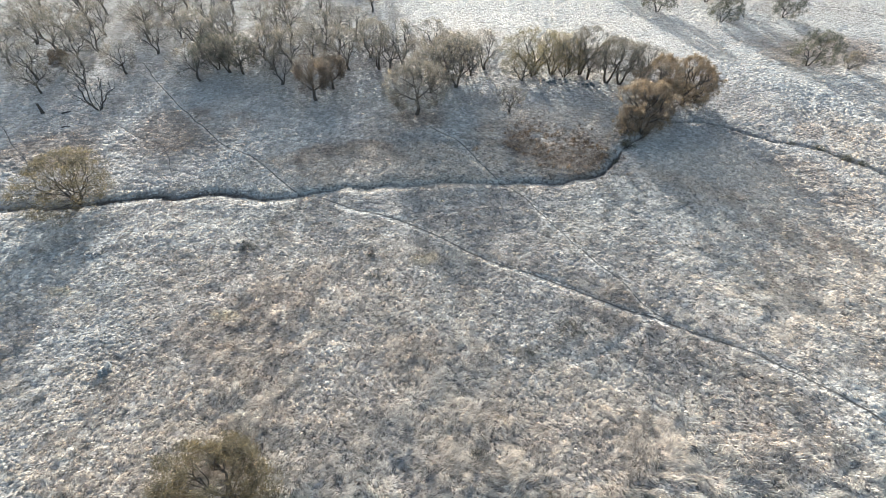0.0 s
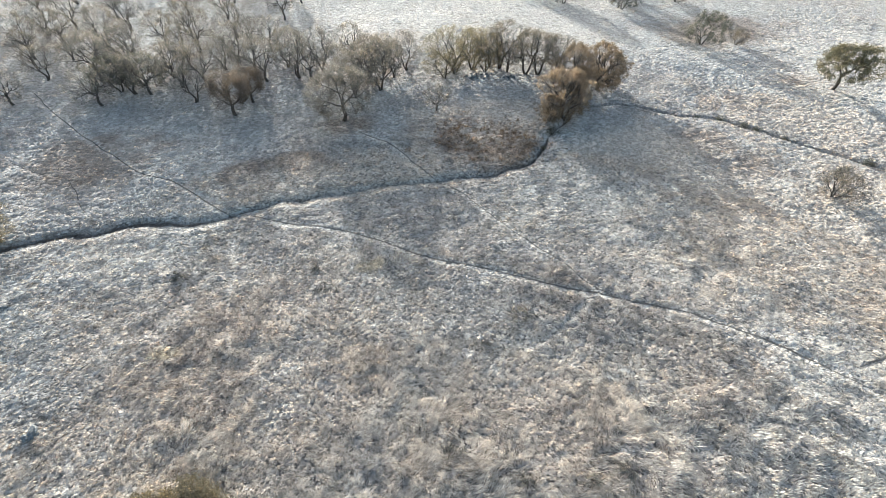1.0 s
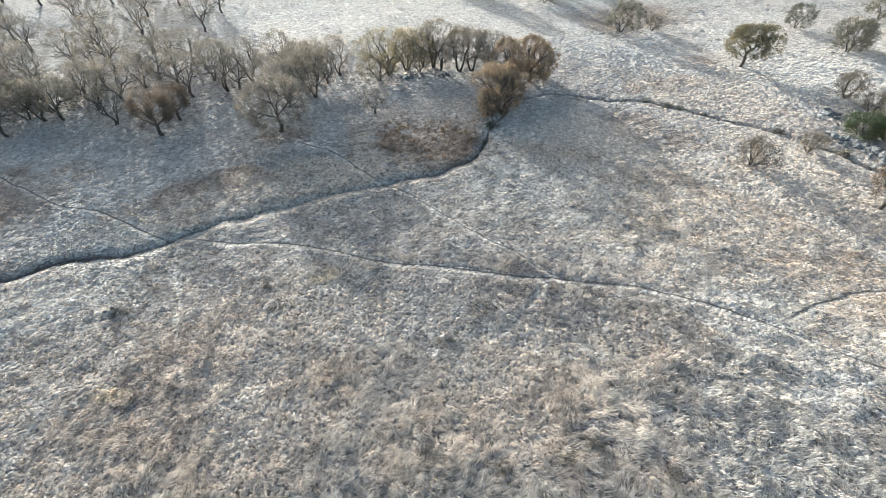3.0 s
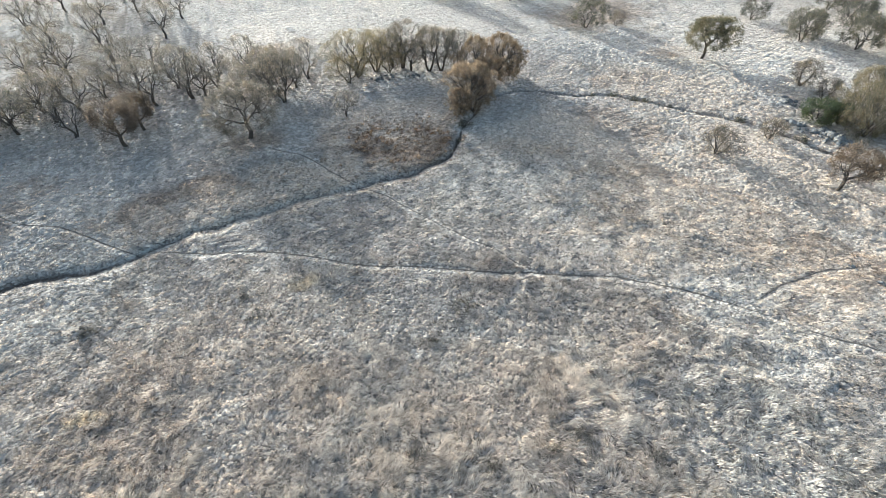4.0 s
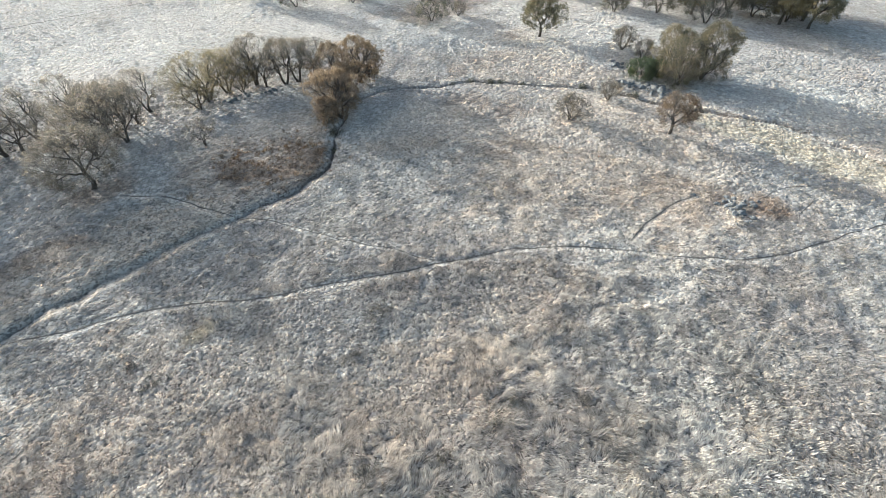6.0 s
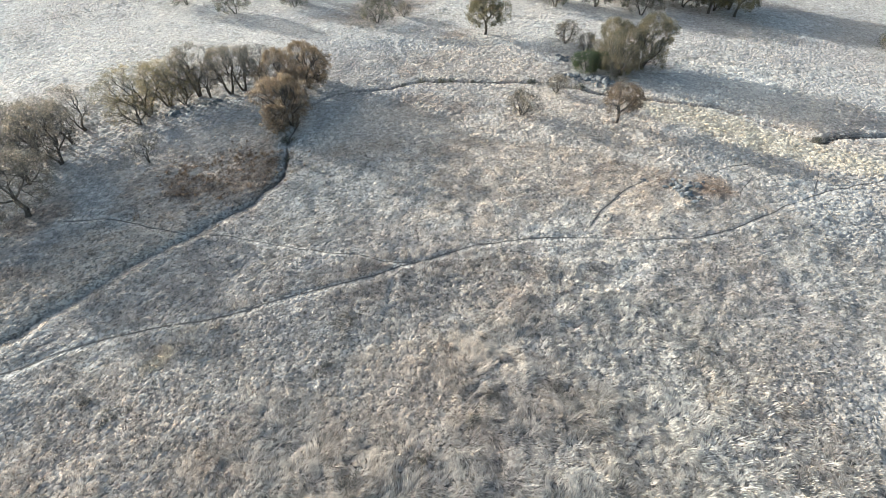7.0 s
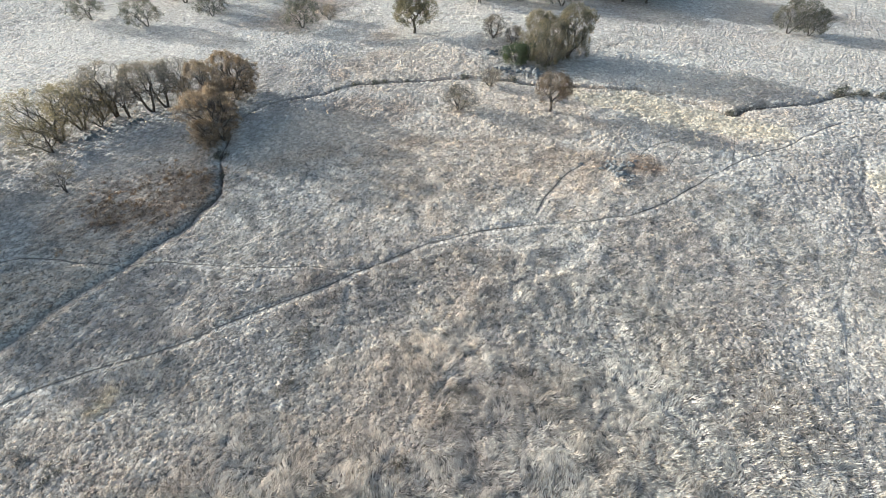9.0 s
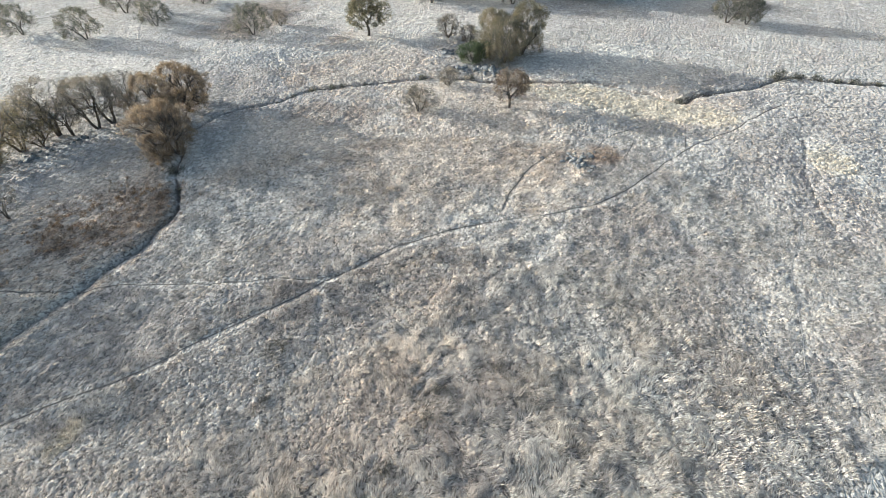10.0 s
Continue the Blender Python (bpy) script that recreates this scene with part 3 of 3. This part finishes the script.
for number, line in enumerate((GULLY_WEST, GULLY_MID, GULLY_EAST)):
    # These blades are coloured far paler, to carry the lip's sunlit brightness.
    build_grass("bank_grass", "dry grass hanging over the gully lip, coloured pale as if sunlit", *along(line, (16, 8, 7)[number], (1.1, 0.5, 0.5)[number], (2.3, 1.2, 1.1)[number], 121 + number), 6, 0.5, 0.06, 221 + number, BLADE, 0.5, 0.2, False, brighten=1.5, lit_side=number == 0)


# ---- trees ----
def part(name, verts, faces, material, parent, label=""):
    me = bpy.data.meshes.new(name)
    me.from_pydata(verts, [], faces)
    me.update()
    me.materials.append(material)
    ob = new(name, me)
    ob.parent = parent
    return tagged(ob, label) if label else ob


def tube(verts, faces, a, b, ra, rb, sides):
    """A tapered limb from a to b."""
    d = (b - a).normalized()
    u = d.orthogonal().normalized()
    w = d.cross(u)
    s = len(verts)
    for p, r in ((a, ra), (b, rb)):
        for i in range(sides):
            t = math.tau * i / sides
            verts.append(p + (u * math.cos(t) + w * math.sin(t)) * r)
    for i in range(sides):
        j = (i + 1) % sides
        faces.append((s + i, s + j, s + sides + j, s + sides + i))


def split(points, k, rng):
    """Parts a cloud of points into k clumps."""
    p = np.array([tuple(q) for q in points])
    c = p[rng.choice(len(p), k, replace=False)]
    for _ in range(5):
        near = np.argmin(((p[:, None] - c[None]) ** 2).sum(-1), 1)
        c = np.array([p[near == i].mean(0) if (near == i).any() else c[i] for i in range(k)])
    return [[points[j] for j in np.nonzero(near == i)[0]] for i in range(k) if (near == i).any()]


def tree(name, label, category, seed, height, spread, bole, tips, leaf, leaves, size, stems=1, low=0.3, lean=0.0, twig_leaf=0.36, girth=1.0, gaps=-0.18, lumps=0.45):
    """An oak: bole, forking limbs that reach for the crown's tips, twigs, and sprays of leaves with gaps between."""
    rng = np.random.default_rng(seed)
    root = new(name)
    root.empty_display_size = 0.5
    tagged(root, label, category)
    wood, wood_f, twig, twig_f = [], [], [], []
    lobes = [(rng.random() * math.tau, 0.75 + 0.5 * rng.random()) for _ in range(7)]
    targets = []
    while len(targets) < tips:
        az, up = rng.random() * math.tau, rng.random() ** 0.8
        k = 0.74 + 0.22 * sum(s * math.exp(-4 * (1 - math.cos(az - t))) for t, s in lobes) / 1.4 + lumps * noise.noise(Vector((math.cos(az) * 1.6, math.sin(az) * 1.6, up * 2.6 + seed * 5)))
        r = 0.5 + 0.5 * rng.random() ** 0.35
        z = low + (1 - low) * up
        ring = math.sqrt(max(0.0, 1 - ((z - 0.52) / 0.5) ** 2)) if z > 0.52 else 0.72 + 0.28 * (z - low) / (0.52 - low + 1e-6)
        targets.append(Vector((spread * k * r * ring * math.cos(az), spread * k * r * ring * math.sin(az), height * (0.5 + (z - 0.5) * (0.72 + 0.28 * r)))))

    def reach(start, goals, depth):
        n = len(goals)
        r0 = girth * 0.0145 * n ** 0.5
        if n == 1:
            mid = start.lerp(goals[0], 0.5) + Vector(rng.normal(0, 0.14, 3))
            u = Vector(rng.normal(0, 1, 3)).normalized() * 0.022
            i = len(twig)
            twig.extend((start - u, start + u, mid + u * 0.8, mid - u * 0.8, goals[0]))
            twig_f.extend(((i, i + 1, i + 2, i + 3), (i + 3, i + 2, i + 4)))
            return
        k = 2 if n < 5 else int(rng.integers(2, 4)) if depth else int(rng.integers(3, 6))
        for clump in split(goals, min(k, n), rng):
            c = sum(clump, Vector()) / len(clump)
            far = (c - start).length
            node = start.lerp(c, 0.42 if len(clump) > 3 else 0.6) + Vector(rng.normal(0, 0.07, 3)) * far
            r1 = girth * 0.0145 * len(clump) ** 0.5
            ra = min(r0, r1 * 1.25)
            if r1 > 0.05:
                bend = start.lerp(node, 0.5) + Vector(rng.normal(0, 0.09, 3)) * (node - start).length
                sides = 7 if r1 > 0.12 else 5
                tube(wood, wood_f, start, bend, ra, (ra + r1) / 2, sides)
                tube(wood, wood_f, bend, node, (ra + r1) / 2, r1, sides)
            else:
                tube(twig, twig_f, start, node, ra, r1, 3)
            reach(node, clump, depth + 1)

    groups = split(targets, stems, rng) if stems > 1 else [targets]
    for g in groups:
        c = sum(g, Vector()) / len(g)
        r = girth * 0.0165 * len(g) ** 0.5
        foot = Vector((c.x * 0.06, c.y * 0.06, -0.25))
        top = Vector((c.x * (0.35 if stems > 1 else 0.1) + lean * bole, c.y * (0.35 if stems > 1 else 0.1), bole))
        mid = foot.lerp(top, 0.5) + Vector((rng.normal(0, 0.08), rng.normal(0, 0.08), 0)) * bole
        tube(wood, wood_f, foot, foot.lerp(mid, 0.3), r * 1.7, r * 1.15, 9)
        tube(wood, wood_f, foot.lerp(mid, 0.3), mid, r * 1.15, r * 1.02, 9)
        tube(wood, wood_f, mid, top, r * 1.02, r * 0.95, 9)
        reach(top, g, 0)
    part("trunk", wood, wood_f, BARK, root)
    part("twig", twig, twig_f, TWIG, root)["kind"] = "stuff"
    if leaves:
        lv, lf = [], []
        for g in targets:
            if noise.noise(g * 0.42 + Vector((seed * 9.0, 0, 0))) < gaps:
                continue
            for _ in range(rng.poisson(2 * leaves)):
                c = g + Vector(rng.normal(0, twig_leaf, 3)) - Vector((0, 0, 0.1))
                u, w = Vector(rng.normal(0, 1, 3)).normalized(), Vector(rng.normal(0, 1, 3))
                w = (w - u * w.dot(u)).normalized()
                s = 0.95 * size * (0.6 + 0.8 * rng.random())
                i = len(lv)
                lv += [c - u * s, c + w * s * 0.8, c + u * s]
                lf.append((i, i + 1, i + 2))
        part("crown", lv, lf, leaf, root)["kind"] = "stuff"
    return root


def plant(made, places, group):
    """The first place takes the tree itself, the others copies: x, y, turn, size."""
    for k, (x, y, turn, size) in enumerate(places):
        m = pose(x, y, float(ground_z(x, y)), 0, 0, turn) @ Matrix.Diagonal((size, size, size * (0.94 + 0.12 * ((k * 37) % 10) / 10), 1))
        if k:
            t = copy_thing(made, m)
        else:
            first = m
            t = made
        t["group"] = group
    made.matrix_basis = first


def spots(rng, rows):
    return [(x + rng.uniform(-0.5, 0.5), y + rng.uniform(-0.5, 0.5), rng.uniform(0, 360), s * rng.uniform(0.9, 1.1)) for x, y, s in rows]


rng = random.Random(5)
WOOD, GROVE, FIELD = "woodland oaks", "grove oaks by the gully", "field oaks"
# name, label, category, seed, height, spread, bole, tips, leaf, leaves, size, stems, low
plant(tree("oak_tree", "half-bare grey oak with a few withered leaves", "tree", 11, 11.0, 7.0, 2.8, 240, BROWN, 9, 0.17, 1, 0.3, girth=1.3), spots(rng, [
    (-89.5, 122.7, 0.75), (-105, 127.5, 0.9), (-106, 110.5, 0.8), (-123.2, 126.4, 1), (-70.8, 132.8, 1), (-56.4, 122.8, 1), (-42.9, 125.1, 1), (-48.6, 149.1, 1),
    (-26.6, 125.1, 0.95), (-14.4, 124, 0.85), (-27.8, 146.8, 1), (-130, 150, 1), (-90, 160, 1), (-120, 170, 1.1), (-60, 185, 1.1), (-110, 190, 1.1), (-150, 180, 1.1), (-25, 172, 0.9),
    (-112, 118, 0.9), (-116, 135, 1), (-136, 138, 1), (-66, 118, 0.8), (-52, 131, 0.9), (-34, 152, 0.9), (-140, 122, 1), (-150, 145, 1), (-160, 162, 1), (-118, 145, 0.9), (-76, 145, 0.8), (-94, 176, 1.1), (-130, 196, 1.1), (-46, 195, 1),
    (-62, 131, 0.9), (-30, 131, 0.9), (-60, 215, 1.1), (-35, 205, 1), (-85, 222, 1.1), (-120, 215, 1.1), (-150, 205, 1.1), (-20, 190, 0.9), (-52, 235, 1.1)]), WOOD)
plant(tree("oak_tree", "many-limbed bare grey oak in open woodland", "tree", 12, 11.5, 6.2, 3.0, 240, BROWN, 7, 0.16, 2, 0.34, girth=1.3), spots(rng, [
    (-104.7, 137.2, 0.9), (-92.7, 145.2, 0.8), (-84.6, 149, 0.8), (-60.5, 122.8, 0.9), (-48.7, 125.1, 1), (-59.5, 153.9, 1), (-39.5, 159.1, 0.9), (-18.3, 125.9, 1.05), (-10.8, 129, 1),
    (-2.5, 133, 1.1), (-127.6, 143.7, 1), (-75, 172, 1), (-100, 172, 1), (-140, 165, 1), (-45, 178, 0.9), (-70, 205, 1), (-36, 140, 0.9), (-50, 138.9, 0.9), (-38.8, 135, 0.8), (-110, 150, 0.9),
    (-98, 117, 0.7), (-66, 141, 0.9), (-54, 163, 1), (-44, 116, 0.8), (-22, 134, 0.9), (-78, 158, 1), (-86, 136, 0.8), (-96, 152, 1), (-118, 158, 1), (-132, 176, 1), (-104, 205, 1.1), (-84, 186, 1),
    (-68, 150, 0.9), (-70, 228, 1.1), (-42, 222, 1.1), (-100, 230, 1.1), (-165, 190, 1.1), (-28, 212, 1), (1, 126, 0.95), (5.2, 123, 0.9), (7.7, 121.2, 0.8), (11.6, 126, 0.9), (-6.5, 121, 0.85)]), WOOD)
plant(tree("oak_tree", "slim upright oak with sparse ochre leaves", "tree", 13, 9.6, 7.2, 2.2, 520, OCHRE, 12, 0.12, 3, 0.3), spots(rng, [
    (24.6, 122.0, 1.22), (30.2, 122.8, 1.05), (33.4, 120.2, 0.7), (21.5, 119, 0.7)]), GROVE)
plant(tree("oak_tree", "upright grey-brown oak in the grove above the rocks", "tree", 14, 11.8, 6.6, 3.0, 560, BROWN, 10, 0.12, 2, 0.32), spots(rng, [
    (38.1, 122.4, 1.05), (40.3, 119.5, 0.75), (44.5, 117.8, 1.05), (48.4, 116.8, 0.95), (52.5, 115.5, 0.9), (35.6, 123.5, 0.8)]), GROVE)
plant(tree("oak_tree", "leafy grey-brown oak at the edge of the woodland", "tree", 27, 12.5, 6.8, 2.4, 440, BROWN, 10, 0.15, 2, 0.25), spots(rng, [
    (-2.6, 110.8, 1.0), (3.6, 113.5, 0.95), (1.5, 119.5, 0.9), (16.4, 101.2, 0.55)]), WOOD)
plant(tree("oak_tree", "broad oak with dull brown withered leaves hanging low", "tree", 15, 12.2, 5.6, 2.8, 640, UMBER, 23, 0.14, 3, 0.06, twig_leaf=0.28, gaps=-0.02, lumps=0.85, girth=1.15), spots(rng, [
    (46.0, 92.2, 1.02), (42.6, 90.8, 0.6), (51.8, 98.8, 0.8), (60.8, 104.6, 1.0), (53.8, 105.0, 0.95), (64.8, 106.6, 0.75)]), GROVE)
plant(tree("oak_tree", "low dense oak with a domed brown crown", "tree", 28, 8.2, 6.6, 1.0, 700, DUN, 38, 0.11, 4, 0.03, twig_leaf=0.3, gaps=-0.3, lumps=0.45), spots(rng, [(-24.4, 15.0, 0.95)]), FIELD)
plant(tree("oak_tree", "broad spreading oak with olive-brown leaves", "tree", 16, 11.0, 8.2, 1.4, 700, DUN, 20, 0.13, 3, 0.06, gaps=-0.22, lumps=0.4), spots(rng, [
    (-70.4, 67.0, 0.98)]), FIELD)
plant(tree("oak_tree", "slender oak with rusty orange-brown leaves", "tree", 17, 10.6, 4.5, 2.6, 440, RUSTY, 20, 0.14, 1, 0.3, lumps=0.35), spots(rng, [
    (-32.6, 107.6, 1.05), (-29.7, 114.3, 0.85), (99.6, 34.5, 0.95), (-105.6, 123.8, 0.7)]), FIELD)
plant(tree("oak_tree", "tall half-bare oak with thin grey-brown leaves", "tree", 18, 14.5, 8.6, 4.4, 700, BROWN, 20, 0.14, 1, 0.24, gaps=-0.3, lumps=0.4), spots(rng, [(-6.7, 99.8, 1)]), FIELD)
plant(tree("oak_tree", "round-crowned oak with dense olive-green leaves", "tree", 19, 11.0, 6.4, 2.8, 420, OLIVE, 25, 0.17, 1, 0.3, gaps=-0.3, lumps=0.25), spots(rng, [
    (123.0, 93.2, 1.12), (180.8, 71.9, 1.2), (193.5, 46.5, 1.35), (196.5, 38.5, 1.25), (204, 52, 1.25), (203, 42, 1.3), (205, 60, 1.2)]), FIELD)
plant(tree("oak_tree", "grey-green oak with open crown in pale field", "tree", 20, 10.5, 7.4, 2.2, 340, DRAB, 20, 0.17, 2, 0.12), spots(rng, [
    (106.5, 128.4, 1), (77.9, 174, 0.95), (70.5, 196, 0.9), (95.9, 163, 0.75), (100.2, 185, 1), (160.8, 91.1, 1), (164.3, 111.9, 0.8), (191.0, -10.0, 1.0), (193.0, -15.0, 0.75), (166.4, 94.2, 0.75),
    (188.7, 78.2, 1.1), (195.9, 65.8, 1.2), (195.3, 56.2, 1.2), (199, 100.8, 1), (197.4, 46, 1.1), (121.1, 168.5, 0.8), (172, 80, 0.9), (186, 92, 0.9), (176, 64, 1), (206, 84, 1.1), (210, 72, 1.1), (200, 110, 1), (-63.6, 125.2, 0.95), (-58.5, 127.5, 0.8)]), FIELD)
plant(tree("oak_tree", "large tan and olive oak with foliage down to the rocks", "tree", 24, 14.6, 6.0, 1.8, 720, TANNED, 24, 0.15, 4, 0.06, gaps=-0.16, lumps=0.85), spots(rng, [
    (124.6, 46.0, 0.9), (130.5, 52.0, 0.75), (132.5, 43.5, 0.95)]), FIELD)
plant(tree("shrubby_tree", "low grey half-bare shrubby tree in dry grass", "tree", 21, 7.2, 4.2, 0.8, 320, BROWN, 13, 0.13, 3, 0.12, lumps=0.7), spots(rng, [
    (87.6, 54.2, 1.0), (103.2, 53.4, 0.75), (117.2, 126.8, 0.75), (134.2, 69.8, 0.9), (132, 62, 0.8)]), "shrubs")
plant(tree("evergreen_bush", "dense dark-green evergreen bush beside rocks", "bush", 22, 5.5, 4.4, 0.4, 300, GREEN, 20, 0.17, 3, 0.05), spots(rng, [
    (121.2, 56.0, 0.85), (125.5, 54, 0.75)]), "shrubs")
plant(tree("bush", "small drab-green bush growing in the gully", "bush", 25, 1.9, 1.7, 0.2, 90, DRAB, 9, 0.13, 3, 0.05), spots(rng, [
    (84.2, 85.4, 0.6), (88.6, 81.6, 0.65), (90.4, 79.6, 0.5), (94.2, 74.4, 0.5), (79.2, 87.6, 0.45), (151.2, -26.2, 1.3), (153.2, -30.2, 0.9), (154.8, -35, 1), (155.7, -39.4, 0.8), (156.4, -44.2, 1),
    (158, -49, 0.9), (104.6, 62.2, 0.8), (41.2, 86.4, 0.8), (37.4, 80.6, 0.6), (110, 50.5, 0.9), (124.4, -2.6, 0.7)]), "gully bushes")
plant(tree("dead_tree", "bare leaning dead tree with dark limbs", "tree", 23, 9.0, 5.2, 1.0, 80, BROWN, 0, 0.1, 3, 0.3, 0.2, girth=2.2), spots(rng, [(-85.7, 101.9, 1)]), "dead wood")


# ---- rocks and dead wood ----
def rock_mesh(seed, flat):
    bm = bmesh.new()
    bmesh.ops.create_icosphere(bm, subdivisions=3, radius=1.0)
    off = Vector((seed * 3.1, seed * 1.7, 0))
    for v in bm.verts:
        p = v.co.copy()
        v.co *= 0.8 + 0.38 * noise.noise(p * 0.9 + off) + 0.16 * noise.noise(p * 2.4 + off) + 0.07 * noise.noise(p * 5 + off)
        v.co.z *= flat
    me = bpy.data.meshes.new("rock")
    bm.to_mesh(me)
    bm.free()
    me.materials.append(ROCK)
    return me


ROCKS = [rock_mesh(k, (0.55, 0.7, 0.45, 0.9)[k % 4]) for k in range(8)]


def outcrop(x, y, rx, ry, count, big, seed, label):
    """Boulders strewn round a place, the larger ones in its middle."""
    rr = random.Random(seed)
    for k in range(count):
        a, d = rr.uniform(0, math.tau), rr.random() ** 0.7
        px, py = x + rx * d * math.cos(a), y + ry * d * math.sin(a)
        s = big * (1 - 0.65 * d) * rr.uniform(0.45, 1.0)
        ob = new("rock", ROCKS[rr.randrange(8)])
        ob.matrix_basis = pose(px, py, float(ground_z(px, py)) + 0.12 * s, rr.uniform(-12, 12), rr.uniform(-12, 12), rr.uniform(0, 360)) @ Matrix.Diagonal((s, s * rr.uniform(0.65, 1), s, 1))
        tagged(ob, label, "rock", "rocks of the outcrops")


GREY = "weathered grey rock half sunk in dry grass"
outcrop(114.3, 55.5, 3, 3, 14, 1.8, 13, "grey boulder of a rock pile under trees")
outcrop(117.6, 48.5, 3, 5, 28, 2.2, 1, "grey boulder of a rock pile under trees")
outcrop(123.0, 64.5, 3, 4, 15, 1.4, 2, "grey boulder of a rock pile under trees")
outcrop(84.5, 11.5, 5.5, 5.0, 36, 1.45, 3, "grey rock of a low outcrop in dry grass")
outcrop(82, 19.5, 4, 2.5, 7, 0.6, 4, GREY)
outcrop(76.2, 10.5, 1.2, 1, 3, 0.7, 5, GREY)
outcrop(31, 118, 6, 2, 14, 1.2, 6, "blue-grey rock in the shade of the grove")
outcrop(29.6, 117.6, 1.0, 0.6, 3, 2.6, 14, "blue-grey boulder in the shade of the grove")
outcrop(40, 116, 5, 1.5, 10, 0.9, 7, "blue-grey rock in the shade of the grove")
outcrop(-46, 30.5, 0.9, 1.1, 5, 1.7, 8, GREY)
outcrop(-60.5, 52.3, 3, 1.5, 10, 0.7, 9, GREY)
outcrop(-17.6, 30.5, 0.8, 0.7, 3, 0.6, 10, GREY)
outcrop(-34.4, 54.4, 2, 1, 5, 0.5, 11, GREY)
outcrop(94, 8, 6, 8, 8, 0.5, 12, GREY)


def stump(x, y):
    bm = bmesh.new()
    rings = []
    for z, r in ((-0.2, 0.55), (0.25, 0.38), (1.2, 0.3), (2.1, 0.27), (2.7, 0.16)):
        rings.append([bm.verts.new((r * math.cos(t) * (1 + 0.25 * math.sin(3 * t + z)) + 0.1 * z, r * math.sin(t), z + (0.35 * math.sin(2 * t) if z > 2 else 0))) for t in
                      [math.tau * i / 12 for i in range(12)]])
    for lo, hi in zip(rings[:-1], rings[1:]):
        for i in range(12):
            bm.faces.new((lo[i], lo[(i + 1) % 12], hi[(i + 1) % 12], hi[i]))
    bm.faces.new(rings[-1])
    me = bpy.data.meshes.new("stump")
    bm.to_mesh(me)
    bm.free()
    me.materials.append(BARK)
    ob = new("tree_stump", me)
    ob.matrix_basis = pose(x, y, float(ground_z(x, y)))
    tagged(ob, "dark broken tree stump standing in grass", "stump")


stump(-98.9, 100.5)


def fallen_log(x, y, turn):
    """A short dark trunk lying in the grass, with a broken limb."""
    verts, faces = [], []
    spine = [Vector((-1.5, 0.0, 0.28)), Vector((-0.6, 0.08, 0.34)), Vector((0.5, -0.04, 0.3)), Vector((1.6, 0.12, 0.22))]
    for (a, b), (ra, rb) in zip(zip(spine[:-1], spine[1:]), ((0.34, 0.3), (0.3, 0.26), (0.26, 0.16))):
        tube(verts, faces, a, b, ra, rb, 9)
    tube(verts, faces, Vector((0.4, 0, 0.35)), Vector((0.9, 0.5, 1.1)), 0.13, 0.05, 6)
    faces.append(tuple(range(8, -1, -1)))
    me = bpy.data.meshes.new("fallen_log")
    me.from_pydata(verts, [], faces)
    me.update()
    me.materials.append(BARK)
    ob = new("fallen_log", me)
    ob.matrix_basis = pose(x, y, float(ground_z(x, y)) - 0.06, 0, 0, turn) @ Matrix.Scale(0.62, 4)
    tagged(ob, "dark fallen log lying in dry grass", "log")


fallen_log(-89.4, 94.1, 20)
fallen_log(-93.5, 101.0, 35)


# ---- weeds ----
def in_patches(spots_list, count, seed):
    rr = np.random.default_rng(seed)
    xs, ys = [], []
    for cx, cy, rx, ry in spots_list:
        k = int(count * rx * ry)
        xs.append(cx + rx * rr.normal(0, 0.5, k))
        ys.append(cy + ry * rr.normal(0, 0.5, k))
    x, y = np.concatenate(xs), np.concatenate(ys)
    ok = np.ones(len(x), bool)
    for line in (GULLY_WEST, GULLY_MID):
        ok &= distance_to(line, x, y, 3.0) > 1.0
    return x[ok], y[ok]


build_grass("dead_weeds", "rusty brown dead weeds standing in patches", *in_patches(RUST_PATCHES, 1.6, 111), 10, 0.8, 0.045, 211, WEED, 0.8, 0.35)
DARK_CLUMPS = [(4.9, 19.8, 1.1, 0.9), (12, 33.3, 1.6, 1.0), (18.9, 37.3, 2.2, 1.4), (12.5, 15, 1.0, 0.8), (19.5, 13.5, 1.0, 0.8), (-10.9, 47.3, 2.0, 1.2), (24, 14, 0.9, 0.8),
               (-34, 54, 1.6, 1.0), (-12, 52, 1.4, 1.0), (31, 8, 0.9, 0.8)]
build_grass("dead_weeds", "grey-brown dead weeds in dense clumps", *in_patches(DARK_CLUMPS, 9, 112), 9, 0.8, 0.04, 212, TUSSOCK, 0.8, 0.3)
